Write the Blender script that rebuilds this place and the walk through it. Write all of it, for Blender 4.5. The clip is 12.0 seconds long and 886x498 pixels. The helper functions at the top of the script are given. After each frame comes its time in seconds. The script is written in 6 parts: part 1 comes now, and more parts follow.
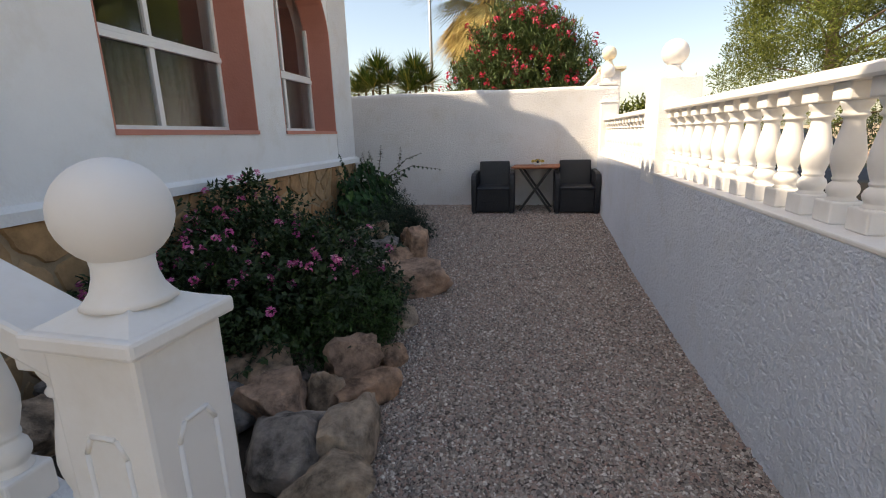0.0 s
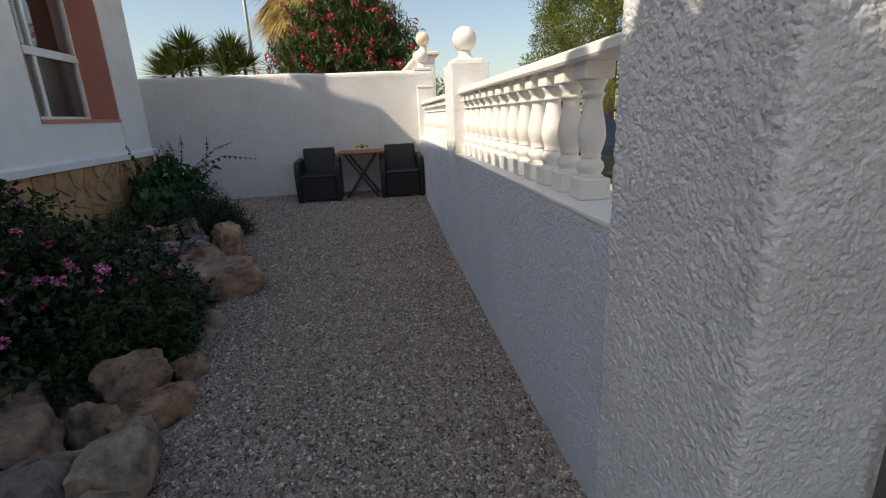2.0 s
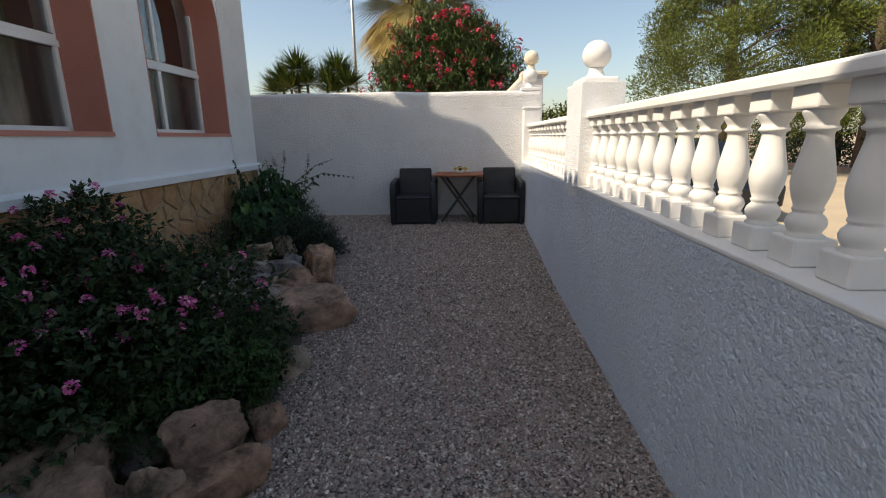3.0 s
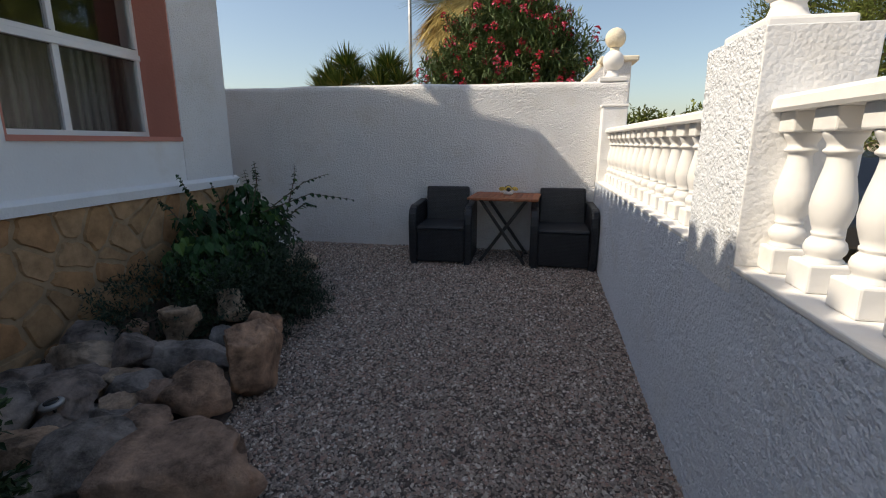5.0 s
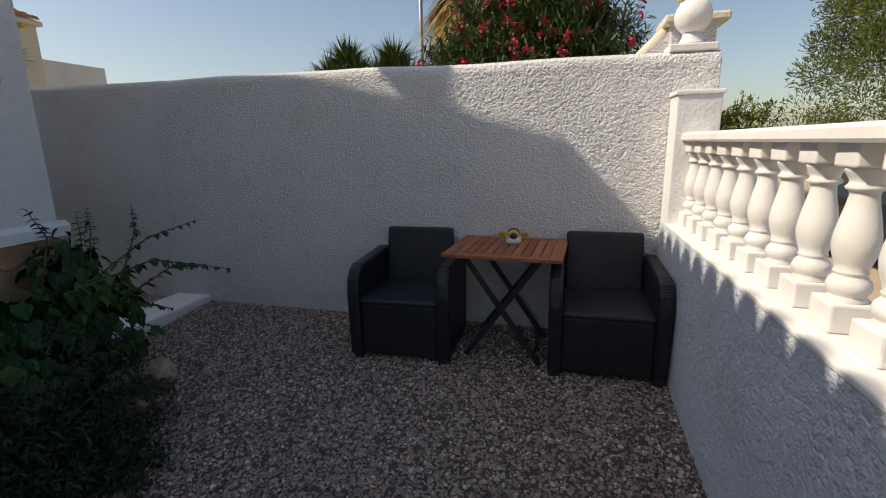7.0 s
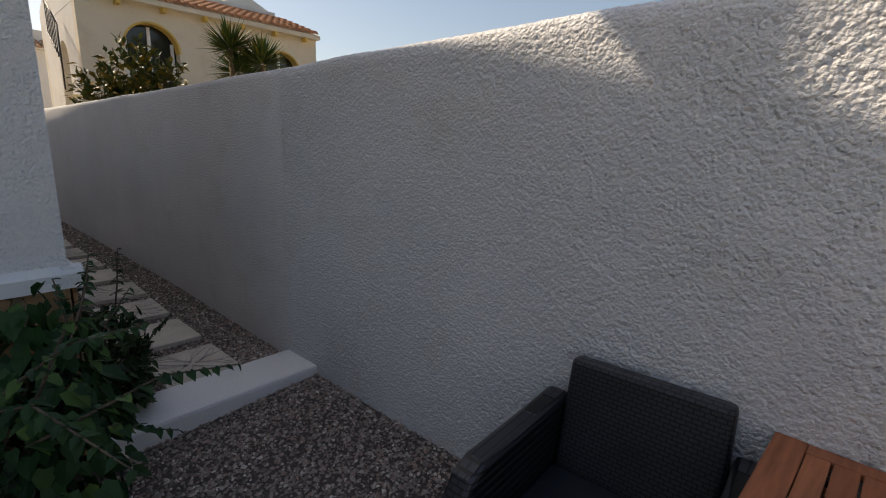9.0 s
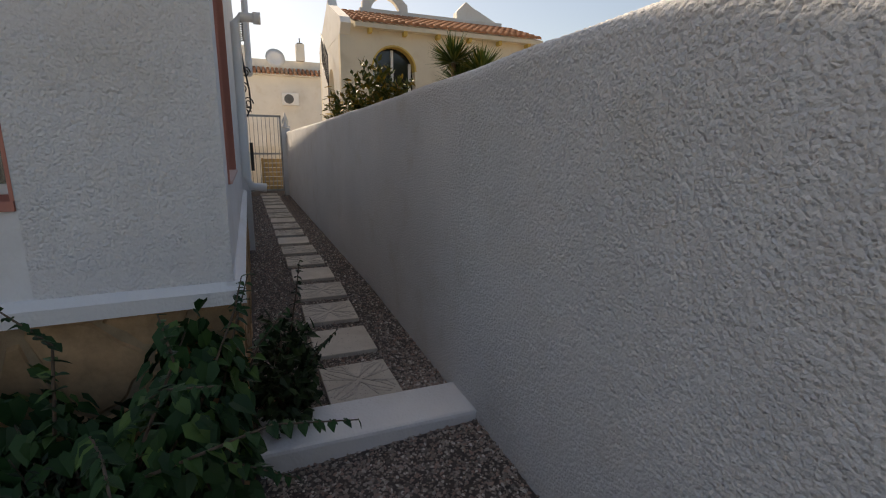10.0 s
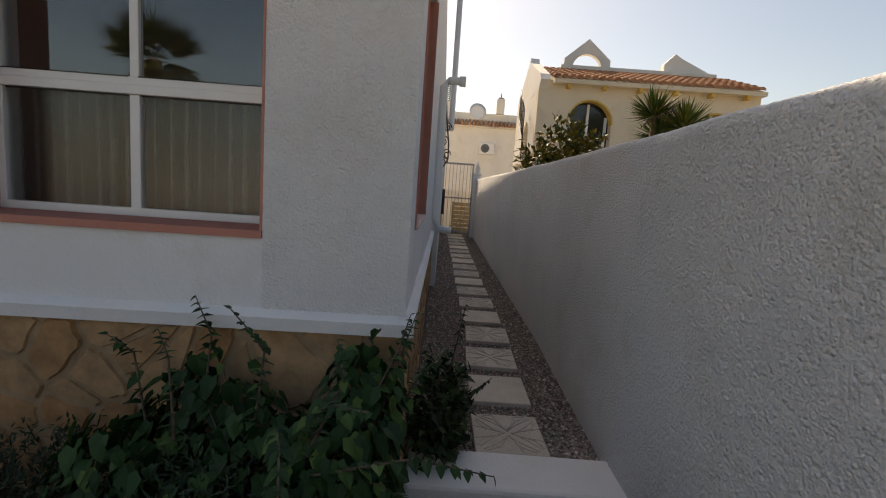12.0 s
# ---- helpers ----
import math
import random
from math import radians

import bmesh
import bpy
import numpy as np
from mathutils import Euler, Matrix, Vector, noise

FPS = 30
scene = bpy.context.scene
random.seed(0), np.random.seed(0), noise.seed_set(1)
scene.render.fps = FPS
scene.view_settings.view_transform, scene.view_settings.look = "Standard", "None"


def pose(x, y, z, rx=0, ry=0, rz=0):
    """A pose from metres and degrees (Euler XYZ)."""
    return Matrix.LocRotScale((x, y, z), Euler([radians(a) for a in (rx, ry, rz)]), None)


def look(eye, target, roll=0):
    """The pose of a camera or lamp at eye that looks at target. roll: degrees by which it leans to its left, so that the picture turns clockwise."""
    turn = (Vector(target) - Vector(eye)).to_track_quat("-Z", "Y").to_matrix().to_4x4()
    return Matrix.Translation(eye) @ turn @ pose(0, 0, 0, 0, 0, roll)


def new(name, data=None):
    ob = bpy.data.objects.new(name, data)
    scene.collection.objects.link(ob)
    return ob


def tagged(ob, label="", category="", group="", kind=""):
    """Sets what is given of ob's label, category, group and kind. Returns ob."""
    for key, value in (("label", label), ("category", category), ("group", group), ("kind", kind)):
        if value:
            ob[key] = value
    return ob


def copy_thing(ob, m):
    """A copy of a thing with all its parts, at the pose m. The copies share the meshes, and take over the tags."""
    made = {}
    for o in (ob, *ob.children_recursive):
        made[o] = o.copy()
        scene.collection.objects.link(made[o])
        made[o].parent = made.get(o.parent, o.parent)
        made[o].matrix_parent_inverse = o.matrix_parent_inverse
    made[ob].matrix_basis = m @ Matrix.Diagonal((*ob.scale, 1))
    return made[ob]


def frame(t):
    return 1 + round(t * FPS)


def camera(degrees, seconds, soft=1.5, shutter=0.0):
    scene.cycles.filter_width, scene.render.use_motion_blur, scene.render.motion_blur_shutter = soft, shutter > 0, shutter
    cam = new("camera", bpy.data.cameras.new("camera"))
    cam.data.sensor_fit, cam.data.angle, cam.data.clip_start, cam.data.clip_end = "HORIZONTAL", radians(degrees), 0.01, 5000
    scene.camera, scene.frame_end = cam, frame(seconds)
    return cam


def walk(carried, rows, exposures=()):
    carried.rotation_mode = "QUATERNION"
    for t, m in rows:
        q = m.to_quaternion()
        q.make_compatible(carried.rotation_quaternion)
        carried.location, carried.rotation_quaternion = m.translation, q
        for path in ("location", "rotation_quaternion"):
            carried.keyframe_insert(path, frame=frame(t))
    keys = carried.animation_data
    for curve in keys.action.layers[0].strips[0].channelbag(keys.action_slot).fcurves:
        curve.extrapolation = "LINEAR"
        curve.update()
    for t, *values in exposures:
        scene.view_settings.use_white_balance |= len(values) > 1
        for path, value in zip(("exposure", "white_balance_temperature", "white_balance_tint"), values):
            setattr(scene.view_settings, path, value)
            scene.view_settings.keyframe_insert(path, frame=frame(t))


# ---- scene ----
cam = camera(86.9, 12.0, soft=1.1)
PATH = [
    (0, (0.25, 0.085, 1.264), (-0.152, 1.986, 0.791), -1.7),
    (0.5, (0.401, 0.069, 1.28), (0.433, 2.02, 0.842), 0.1),
    (1, (0.517, 0.076, 1.286), (0.662, 2.021, 0.848), -0.5),
    (1.5, (0.594, 0.086, 1.27), (0.846, 2.005, 0.775), -2.0),
    (2, (0.559, 0.129, 1.244), (0.771, 2.038, 0.693), -2.6),
    (2.5, (0.468, 0.319, 1.258), (0.379, 2.233, 0.684), 0.0),
    (3, (0.374, 0.66, 1.281), (0.251, 2.601, 0.816), -0.8),
    (5, (0.516, 2.578, 1.313), (0.129, 4.489, 0.868), -0.0),
    (5.5, (0.566, 3.134, 1.296), (0.127, 5.034, 0.851), 0.8),
    (6, (0.537, 3.599, 1.347), (0.143, 5.506, 0.891), -0.2),
    (6.5, (0.582, 4.106, 1.382), (0.162, 6.009, 0.934), -0.6),
    (8.5, (0.099, 6.073, 1.513), (-0.946, 7.724, 1.085), 0.5),
    (9, (-0.065, 6.406, 1.504), (-1.38, 7.853, 1.081), 1.5),
    (9.5, (-0.177, 6.694, 1.544), (-1.857, 7.683, 1.099), 0.3),
    (10, (-0.373, 6.863, 1.544), (-2.192, 7.581, 1.125), 0.5),
    (10.5, (-0.399, 6.99, 1.567), (-2.336, 7.259, 1.147), -0.2),
    (11, (-0.393, 7.01, 1.568), (-2.351, 7.228, 1.221), 0.0),
    (11.5, (-0.381, 7.006, 1.579), (-2.348, 7.185, 1.271), 1.5),
    (12, (-0.328, 6.909, 1.596), (-2.312, 6.896, 1.343), 4.0),
]
walk(cam, [(t, look(eye, target, roll)) for t, eye, target, roll in PATH],
     [(0, 0.84, 8050, 12), (1, 0.40, 7500, 10), (2.5, 0.27, 7400, 9), (5, 0.12, 7050, 9), (6.5, -0.14, 7100, 10), (9, 0.03, 7700, 12), (12, 0.14, 8650, 13)])

# ---- light ----
SUN = Vector((-1.0, -0.35, 1.1)).normalized()
world = bpy.data.worlds.new("sky")
scene.world = world
world.use_nodes = True
wn = world.node_tree.nodes
sky = wn.new("ShaderNodeTexSky")
sky.sky_type, sky.sun_disc = "NISHITA", False
sky.sun_elevation = math.asin(SUN.z)
sky.sun_rotation = math.atan2(SUN.x, SUN.y)
sky.air_density, sky.dust_density, sky.ozone_density = 1.0, 1.5, 1.0
wn["Background"].inputs["Strength"].default_value = 0.145
world.node_tree.links.new(sky.outputs[0], wn["Background"].inputs[0])
sun = new("sun", bpy.data.lights.new("sun", "SUN"))
sun.data.energy, sun.data.angle, sun.data.color = 4.7, radians(0.53), (1.0, 0.91, 0.79)
sun.matrix_world = look(SUN * 50, (0, 0, 0))

# ---- materials ----
class Nodes:
    """A node material under construction."""

    def __init__(self, name, rough=0.8, metal=0.0):
        self.mat = bpy.data.materials.new(name)
        self.mat.use_nodes = True
        self.tree = self.mat.node_tree
        self.bsdf = self.tree.nodes["Principled BSDF"]
        self.bsdf.inputs["Roughness"].default_value = rough
        self.bsdf.inputs["Metallic"].default_value = metal
        self.coord = self.tree.nodes.new("ShaderNodeNewGeometry").outputs["Position"]

    def add(self, kind, **values):
        node = self.tree.nodes.new(kind)
        for key, value in values.items():
            node.inputs[key.replace("_", " ")].default_value = value
        return node

    def link(self, a, b):
        self.tree.links.new(a, b)

    def local(self):
        self.coord = self.tree.nodes.new("ShaderNodeTexCoord").outputs["Object"]
        return self

    def noise(self, scale, detail=4.0, rough=0.55):
        node = self.add("ShaderNodeTexNoise", Scale=scale, Detail=detail, Roughness=rough)
        self.link(self.coord, node.inputs["Vector"])
        return node.outputs["Fac"]

    def cells(self, scale, feature="F1"):
        node = self.add("ShaderNodeTexVoronoi", Scale=scale)
        node.feature = feature
        self.link(self.coord, node.inputs["Vector"])
        return node

    def ramp(self, fac, stops):
        node = self.add("ShaderNodeValToRGB")
        ramp = node.color_ramp
        while len(ramp.elements) < len(stops):
            ramp.elements.new(0.5)
        for el, (at, col) in zip(ramp.elements, stops):
            el.position, el.color = at, (*col, 1)
        self.link(fac, node.inputs["Fac"])
        return node.outputs["Color"]

    def mix(self, fac, a, b, mode="MIX"):
        node = self.add("ShaderNodeMix")
        node.data_type, node.blend_type = "RGBA", mode
        for value, sock in ((fac, node.inputs[0]), (a, node.inputs[6]), (b, node.inputs[7])):
            if isinstance(value, (int, float)):
                sock.default_value = value
            elif isinstance(value, tuple):
                sock.default_value = (*value, 1)
            else:
                self.link(value, sock)
        return node.outputs[2]

    def math(self, op, a, b):
        node = self.add("ShaderNodeMath")
        node.operation = op
        for value, sock in ((a, node.inputs[0]), (b, node.inputs[1])):
            if isinstance(value, (int, float)):
                sock.default_value = value
            else:
                self.link(value, sock)
        return node.outputs[0]

    def random(self):
        return self.add("ShaderNodeObjectInfo").outputs["Random"]

    def island(self):
        return self.tree.nodes.new("ShaderNodeNewGeometry").outputs["Random Per Island"]

    def color(self, c):
        if isinstance(c, tuple):
            self.bsdf.inputs["Base Color"].default_value = (*c, 1)
        else:
            self.link(c, self.bsdf.inputs["Base Color"])
        return self

    def bump(self, height, strength=0.5, distance=0.01):
        node = self.add("ShaderNodeBump", Strength=strength, Distance=distance)
        self.link(height, node.inputs["Height"])
        old = self.bsdf.inputs["Normal"].links
        if old:
            self.link(old[0].from_socket, node.inputs["Normal"])
        self.link(node.outputs[0], self.bsdf.inputs["Normal"])
        return self

    def done(self):
        return self.mat


def plain(name, col, rough=0.6, metal=0.0, vary=0.12, scale=6.0, grain=0.15):
    n = Nodes(name, rough, metal)
    dark = tuple(c * (1 - vary) for c in col)
    light = tuple(min(1, c * (1 + vary)) for c in col)
    n.color(n.ramp(n.noise(scale, 5), [(0.3, dark), (0.7, light)]))
    n.bump(n.noise(scale * 20, 3), grain, 0.004)
    return n.done()


def stucco(name, col, grit, depth):
    n = Nodes(name, 0.9)
    dark = tuple(c * 0.9 for c in col)
    base = n.ramp(n.noise(0.9, 5, 0.6), [(0.3, dark), (0.65, col)])
    stain = n.ramp(n.noise(2.6, 6, 0.65), [(0.52, (1, 1, 1)), (0.78, (0.90, 0.87, 0.82))])
    n.color(n.mix(1.0, base, stain, "MULTIPLY"))
    n.bump(n.noise(3.0, 3), 0.25, 0.02)
    warp = n.add("ShaderNodeTexNoise", Scale=grit * 0.8, Detail=2.0)
    n.link(n.coord, warp.inputs["Vector"])
    shift = n.add("ShaderNodeVectorMath")
    shift.operation = "MULTIPLY_ADD"
    n.link(warp.outputs["Color"], shift.inputs[0])
    shift.inputs[1].default_value = (0.9 / grit,) * 3
    n.link(n.coord, shift.inputs[2])
    lumps = n.add("ShaderNodeTexVoronoi", Scale=grit)
    lumps.feature = "SMOOTH_F1"
    lumps.inputs["Smoothness"].default_value = 0.15
    n.link(shift.outputs[0], lumps.inputs["Vector"])
    patchy = n.ramp(n.noise(grit * 0.22, 3), [(0.3, (0.55, 0.55, 0.55)), (0.65, (1, 1, 1))])
    rough = n.ramp(n.noise(grit * 0.75, 4, 0.6), [(0.38, (0, 0, 0)), (0.66, (1, 1, 1))])
    grains = n.math("ADD", n.math("MULTIPLY", n.math("SUBTRACT", 0.8, lumps.outputs["Distance"]), 0.85), n.math("MULTIPLY", rough, 0.28))
    n.bump(n.math("MULTIPLY", grains, patchy), 0.95, depth)
    n.bump(n.noise(grit * 0.5, 3, 0.6), 0.18, depth * 0.8)
    n.bump(n.noise(grit * 2.5, 2), 0.35, depth * 0.3)
    return n.done()


M_ROUGH = stucco("rough_white_stucco", (0.80, 0.79, 0.785), 82, 0.011)
M_SMOOTH = stucco("smooth_white_render", (0.82, 0.82, 0.82), 60, 0.003)
M_CAST = stucco("white_painted_concrete", (0.84, 0.82, 0.79), 25, 0.0015)
M_PINK = stucco("salmon_paint", (0.56, 0.235, 0.18), 50, 0.002)
M_CREAM = stucco("cream_render", (0.78, 0.70, 0.55), 40, 0.004)
M_YELLOW = stucco("ochre_paint", (0.72, 0.50, 0.14), 40, 0.003)
M_GRAVELBED = plain("gravel_bed", (0.11, 0.088, 0.077), 0.95, 0, 0.35, 60, 0.8)
M_SOIL = plain("soil", (0.075, 0.055, 0.04), 0.95, 0, 0.35, 12, 0.8)
M_EARTH = plain("pale_earth", (0.40, 0.31, 0.21), 0.95, 0, 0.25, 0.5, 0.5)
M_ALU = plain("white_lacquered_aluminium", (0.80, 0.80, 0.79), 0.35, 0, 0.03, 3, 0.02)
M_RATTAN = plain("anthracite_plastic", (0.015, 0.018, 0.025), 0.5, 0, 0.2, 12, 0.05)
# Sky-blue of the west faces' shade is put into these two paint colours.
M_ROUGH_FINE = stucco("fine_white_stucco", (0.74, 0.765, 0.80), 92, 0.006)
M_DWARF = stucco("white_stucco_shade_blue", (0.63, 0.685, 0.775), 92, 0.006)
M_PALEPINK = stucco("pale_sill_paint", (0.70, 0.52, 0.47), 50, 0.001)
M_ROAD = plain("pale_concrete_road", (0.46, 0.37, 0.26), 0.9, 0, 0.12, 0.8, 0.4)
M_KERB = plain("pinkish_kerb", (0.42, 0.28, 0.22), 0.9, 0, 0.2, 3, 0.4)
M_MORTAR = plain("grey_brown_mortar", (0.35, 0.25, 0.155), 0.95, 0, 0.25, 9, 0.6)
# Near-black base colour stands in for the shade inside the unlit room.
M_ROOM = plain("room_wall_shade", (0.06, 0.055, 0.05), 0.9)
M_RUBBER = plain("black_rubber", (0.015, 0.015, 0.015), 0.7)
M_BLACK = plain("black_steel", (0.02, 0.02, 0.021), 0.45, 0.0, 0.3, 15, 0.1)
M_GREYSTEEL = plain("dark_grey_steel", (0.10, 0.105, 0.11), 0.5, 0.0, 0.2, 4, 0.1)
M_GALV = plain("galvanised_steel", (0.35, 0.36, 0.37), 0.45, 0.6, 0.15, 5, 0.1)
M_WHITEPIPE = plain("white_plastic_pipe", (0.78, 0.78, 0.77), 0.4, 0, 0.04, 5, 0.05)
M_BARK = plain("grey_brown_bark", (0.13, 0.095, 0.07), 0.95, 0, 0.4, 14, 0.9)
M_PALMBARK = plain("fibrous_palm_bark", (0.22, 0.15, 0.09), 0.95, 0, 0.4, 10, 0.9)
M_PALET = plain("yellow_pallet_wood", (0.50, 0.34, 0.15), 0.8, 0, 0.2, 8, 0.3)
M_YELLOWGLAZE = plain("yellow_enamel", (0.60, 0.44, 0.09), 0.35, 0, 0.1, 30, 0.05)
M_STONEWARE = plain("pale_stoneware", (0.70, 0.67, 0.62), 0.6, 0, 0.15, 30, 0.2)
M_TYRE = plain("tyre_rubber", (0.012, 0.012, 0.012), 0.85)
M_RIM = plain("alloy_rim", (0.5, 0.5, 0.5), 0.35, 0.8)
M_CAR = plain("dark_blue_car_paint", (0.012, 0.016, 0.024), 0.25, 0.0, 0.05, 3, 0.0)
M_LAMP = plain("lamp_post_paint", (0.42, 0.43, 0.43), 0.4, 0.5)
M_FARWHITE = stucco("far_white_render", (0.80, 0.77, 0.71), 20, 0.003)

n = Nodes("varied_rock", 0.9).local()
tone = n.ramp(n.random(), [(0.0, (0.30, 0.18, 0.115)), (0.2, (0.31, 0.25, 0.20)), (0.42, (0.26, 0.15, 0.10)), (0.6, (0.25, 0.22, 0.20)), (0.78, (0.13, 0.135, 0.145)), (0.9, (0.30, 0.26, 0.22)), (1.0, (0.33, 0.21, 0.14))])
fleck = n.ramp(n.noise(6, 8, 0.65), [(0.35, (0.34, 0.32, 0.30)), (0.5, (1.15, 1.12, 1.08)), (0.66, (1.9, 1.8, 1.66))])
c = n.mix(1.0, n.mix(0.4, n.add("ShaderNodeObjectInfo").outputs["Color"], tone), fleck, "MULTIPLY")
rust = n.ramp(n.noise(2.2, 6, 0.7), [(0.54, (0, 0, 0)), (0.78, (0.8, 0.8, 0.8))])
c = n.mix(rust, c, (0.36, 0.17, 0.09))
veins = n.ramp(n.noise(17, 6, 0.8), [(0.66, (0, 0, 0)), (0.73, (1, 1, 1))])
n.color(n.mix(n.math("MULTIPLY", veins, 0.6), c, (0.55, 0.52, 0.48)))
chips = n.cells(9)
n.bump(n.math("ADD", n.math("MULTIPLY", chips.outputs["Distance"], -0.5), n.noise(8, 9, 0.7)), 1.0, 0.05)
n.bump(n.noise(40, 6, 0.7), 0.8, 0.014)
M_ROCK = n.done()

n = Nodes("crushed_gravel", 0.85)
tone = n.ramp(n.island(), [(0.0, (0.14, 0.12, 0.11)), (0.2, (0.33, 0.285, 0.25)), (0.4, (0.44, 0.29, 0.24)), (0.58, (0.52, 0.46, 0.41)), (0.78, (0.30, 0.235, 0.20)), (0.92, (0.64, 0.58, 0.52)), (1.0, (0.85, 0.80, 0.74))])
n.color(n.mix(1.0, tone, n.ramp(n.noise(90, 4), [(0.3, (0.75, 0.75, 0.75)), (0.7, (1.1, 1.08, 1.05))]), "MULTIPLY"))
n.bump(n.noise(220, 3), 0.4, 0.003)
M_GRAVEL = n.done()

n = Nodes("plinth_stone", 0.88)
tone = n.ramp(n.random(), [(0.0, (0.40, 0.21, 0.10)), (0.35, (0.46, 0.29, 0.15)), (0.65, (0.38, 0.25, 0.14)), (1.0, (0.50, 0.33, 0.19))])
n.color(n.mix(1.0, tone, n.ramp(n.noise(9, 7, 0.65), [(0.3, (0.62, 0.58, 0.52)), (0.7, (1.15, 1.1, 1.05))]), "MULTIPLY"))
n.bump(n.noise(14, 6), 0.6, 0.012)
n.bump(n.noise(90, 3), 0.3, 0.003)
M_PLINTH = n.done()

n = Nodes("terrazzo_slab", 0.8)
spots = n.ramp(n.cells(55).outputs["Distance"], [(0.12, (0.30, 0.26, 0.23)), (0.22, (0.62, 0.57, 0.50))])
n.color(n.mix(1.0, spots, n.ramp(n.noise(5, 5), [(0.3, (0.8, 0.78, 0.76)), (0.7, (1.05, 1.05, 1.05))]), "MULTIPLY"))
n.bump(n.noise(120, 3), 0.3, 0.002)
M_SLAB = n.done()
M_SLABLINE = plain("slab_groove_pattern", (0.50, 0.46, 0.41), 0.9, 0, 0.2, 30, 0.3)

n = Nodes("terracotta_tile", 0.85)
tone = n.ramp(n.random(), [(0.0, (0.36, 0.14, 0.07)), (0.4, (0.50, 0.24, 0.12)), (0.8, (0.42, 0.19, 0.10)), (1.0, (0.56, 0.36, 0.22))])
n.color(n.mix(1.0, tone, n.ramp(n.noise(4, 6, 0.7), [(0.3, (0.6, 0.55, 0.5)), (0.65, (1.1, 1.1, 1.1))]), "MULTIPLY"))
n.bump(n.noise(40, 4), 0.4, 0.006)
M_TILE = n.done()

n = Nodes("oiled_hardwood", 0.55).local()
stretch = n.add("ShaderNodeMapping")
stretch.inputs["Scale"].default_value = (14, 1.2, 14)
n.link(n.coord, stretch.inputs["Vector"])
n.coord = stretch.outputs[0]
grain = n.noise(4, 6, 0.6)
tone = n.ramp(n.random(), [(0, (0.30, 0.10, 0.045)), (1, (0.42, 0.16, 0.075))])
n.color(n.mix(1.0, tone, n.ramp(grain, [(0.3, (0.6, 0.55, 0.5)), (0.7, (1.15, 1.1, 1.05))]), "MULTIPLY"))
n.bump(grain, 0.3, 0.003)
M_WOOD = n.done()

n = Nodes("woven_anthracite_resin", 0.45).local()
wv = n.add("ShaderNodeTexBrick", Scale=18.0, Mortar_Size=0.04)
turned = n.add("ShaderNodeMapping")
turned.inputs["Rotation"].default_value = (math.pi / 2, 0, 0)
n.link(n.coord, turned.inputs["Vector"])
n.link(turned.outputs[0], wv.inputs["Vector"])
n.color(n.mix(wv.outputs["Fac"], n.ramp(n.noise(7, 4), [(0.3, (0.018, 0.021, 0.028)), (0.7, (0.033, 0.037, 0.047))]), (0.002, 0.002, 0.003)))
n.bump(n.math("SUBTRACT", 1.0, wv.outputs["Fac"]), 1.0, 0.012)
M_WEAVE = n.done()


def glass(name, rough, ripple):
    n = Nodes(name, rough)
    n.bsdf.inputs["Base Color"].default_value = (0.9, 0.93, 0.92, 1)
    n.bsdf.inputs["Transmission Weight"].default_value = 1.0
    n.bsdf.inputs["IOR"].default_value = 1.5 if ripple else 1.75
    if ripple:
        n.bump(n.cells(110).outputs["Distance"], 0.25, 0.002)
    return n.done()


M_GLASS = glass("clear_window_glass", 0.0, False)
M_GLASS_RIPPLED = glass("stippled_window_glass", 0.03, True)
n = Nodes("dark_window_glass", 0.06)
n.color(n.ramp(n.noise(1.5), [(0.3, (0.015, 0.018, 0.02)), (0.7, (0.03, 0.033, 0.036))]))
M_DARKGLASS = n.done()
n = Nodes("net_curtain", 0.9)
n.color(n.ramp(n.noise(40, 2), [(0.3, (0.10, 0.098, 0.09)), (0.7, (0.17, 0.166, 0.152))]))
n.bsdf.inputs["Transmission Weight"].default_value = 0.0
M_CURTAIN = n.done()


def foliage(name, stops, rough=0.5):
    """Leaf material whose tone changes from leaf to leaf."""
    n = Nodes(name, rough)
    tone = n.ramp(n.island(), stops)
    n.color(n.mix(1.0, tone, n.ramp(n.noise(3.0, 3), [(0.3, (0.7, 0.7, 0.7)), (0.7, (1.2, 1.2, 1.15))]), "MULTIPLY"))
    n.bsdf.inputs["Specular IOR Level"].default_value = 0.22
    return n.done()


L_DARK = foliage("dark_shrub_leaf", [(0, (0.014, 0.028, 0.011)), (0.6, (0.028, 0.052, 0.019)), (1, (0.05, 0.08, 0.028))])
L_FEATHER = foliage("feathery_green_leaf", [(0, (0.03, 0.07, 0.02)), (1, (0.065, 0.13, 0.035))])
L_ROSEMARY = foliage("grey_green_needle", [(0, (0.016, 0.030, 0.018)), (1, (0.036, 0.058, 0.032))])
L_HEART = foliage("heart_shaped_leaf", [(0, (0.012, 0.042, 0.014)), (0.8, (0.028, 0.076, 0.022)), (1, (0.085, 0.155, 0.038))], 0.5)
L_OLEANDER = foliage("oleander_leaf", [(0, (0.05, 0.085, 0.03)), (0.7, (0.095, 0.14, 0.05)), (1, (0.16, 0.20, 0.08))], 0.45)
L_YUCCA = foliage("yucca_blade", [(0, (0.05, 0.09, 0.025)), (0.75, (0.11, 0.16, 0.045)), (1, (0.28, 0.24, 0.05))], 0.45)
L_PINE = foliage("pine_needle", [(0, (0.05, 0.072, 0.014)), (0.6, (0.105, 0.135, 0.028)), (1, (0.19, 0.21, 0.045))], 0.6)
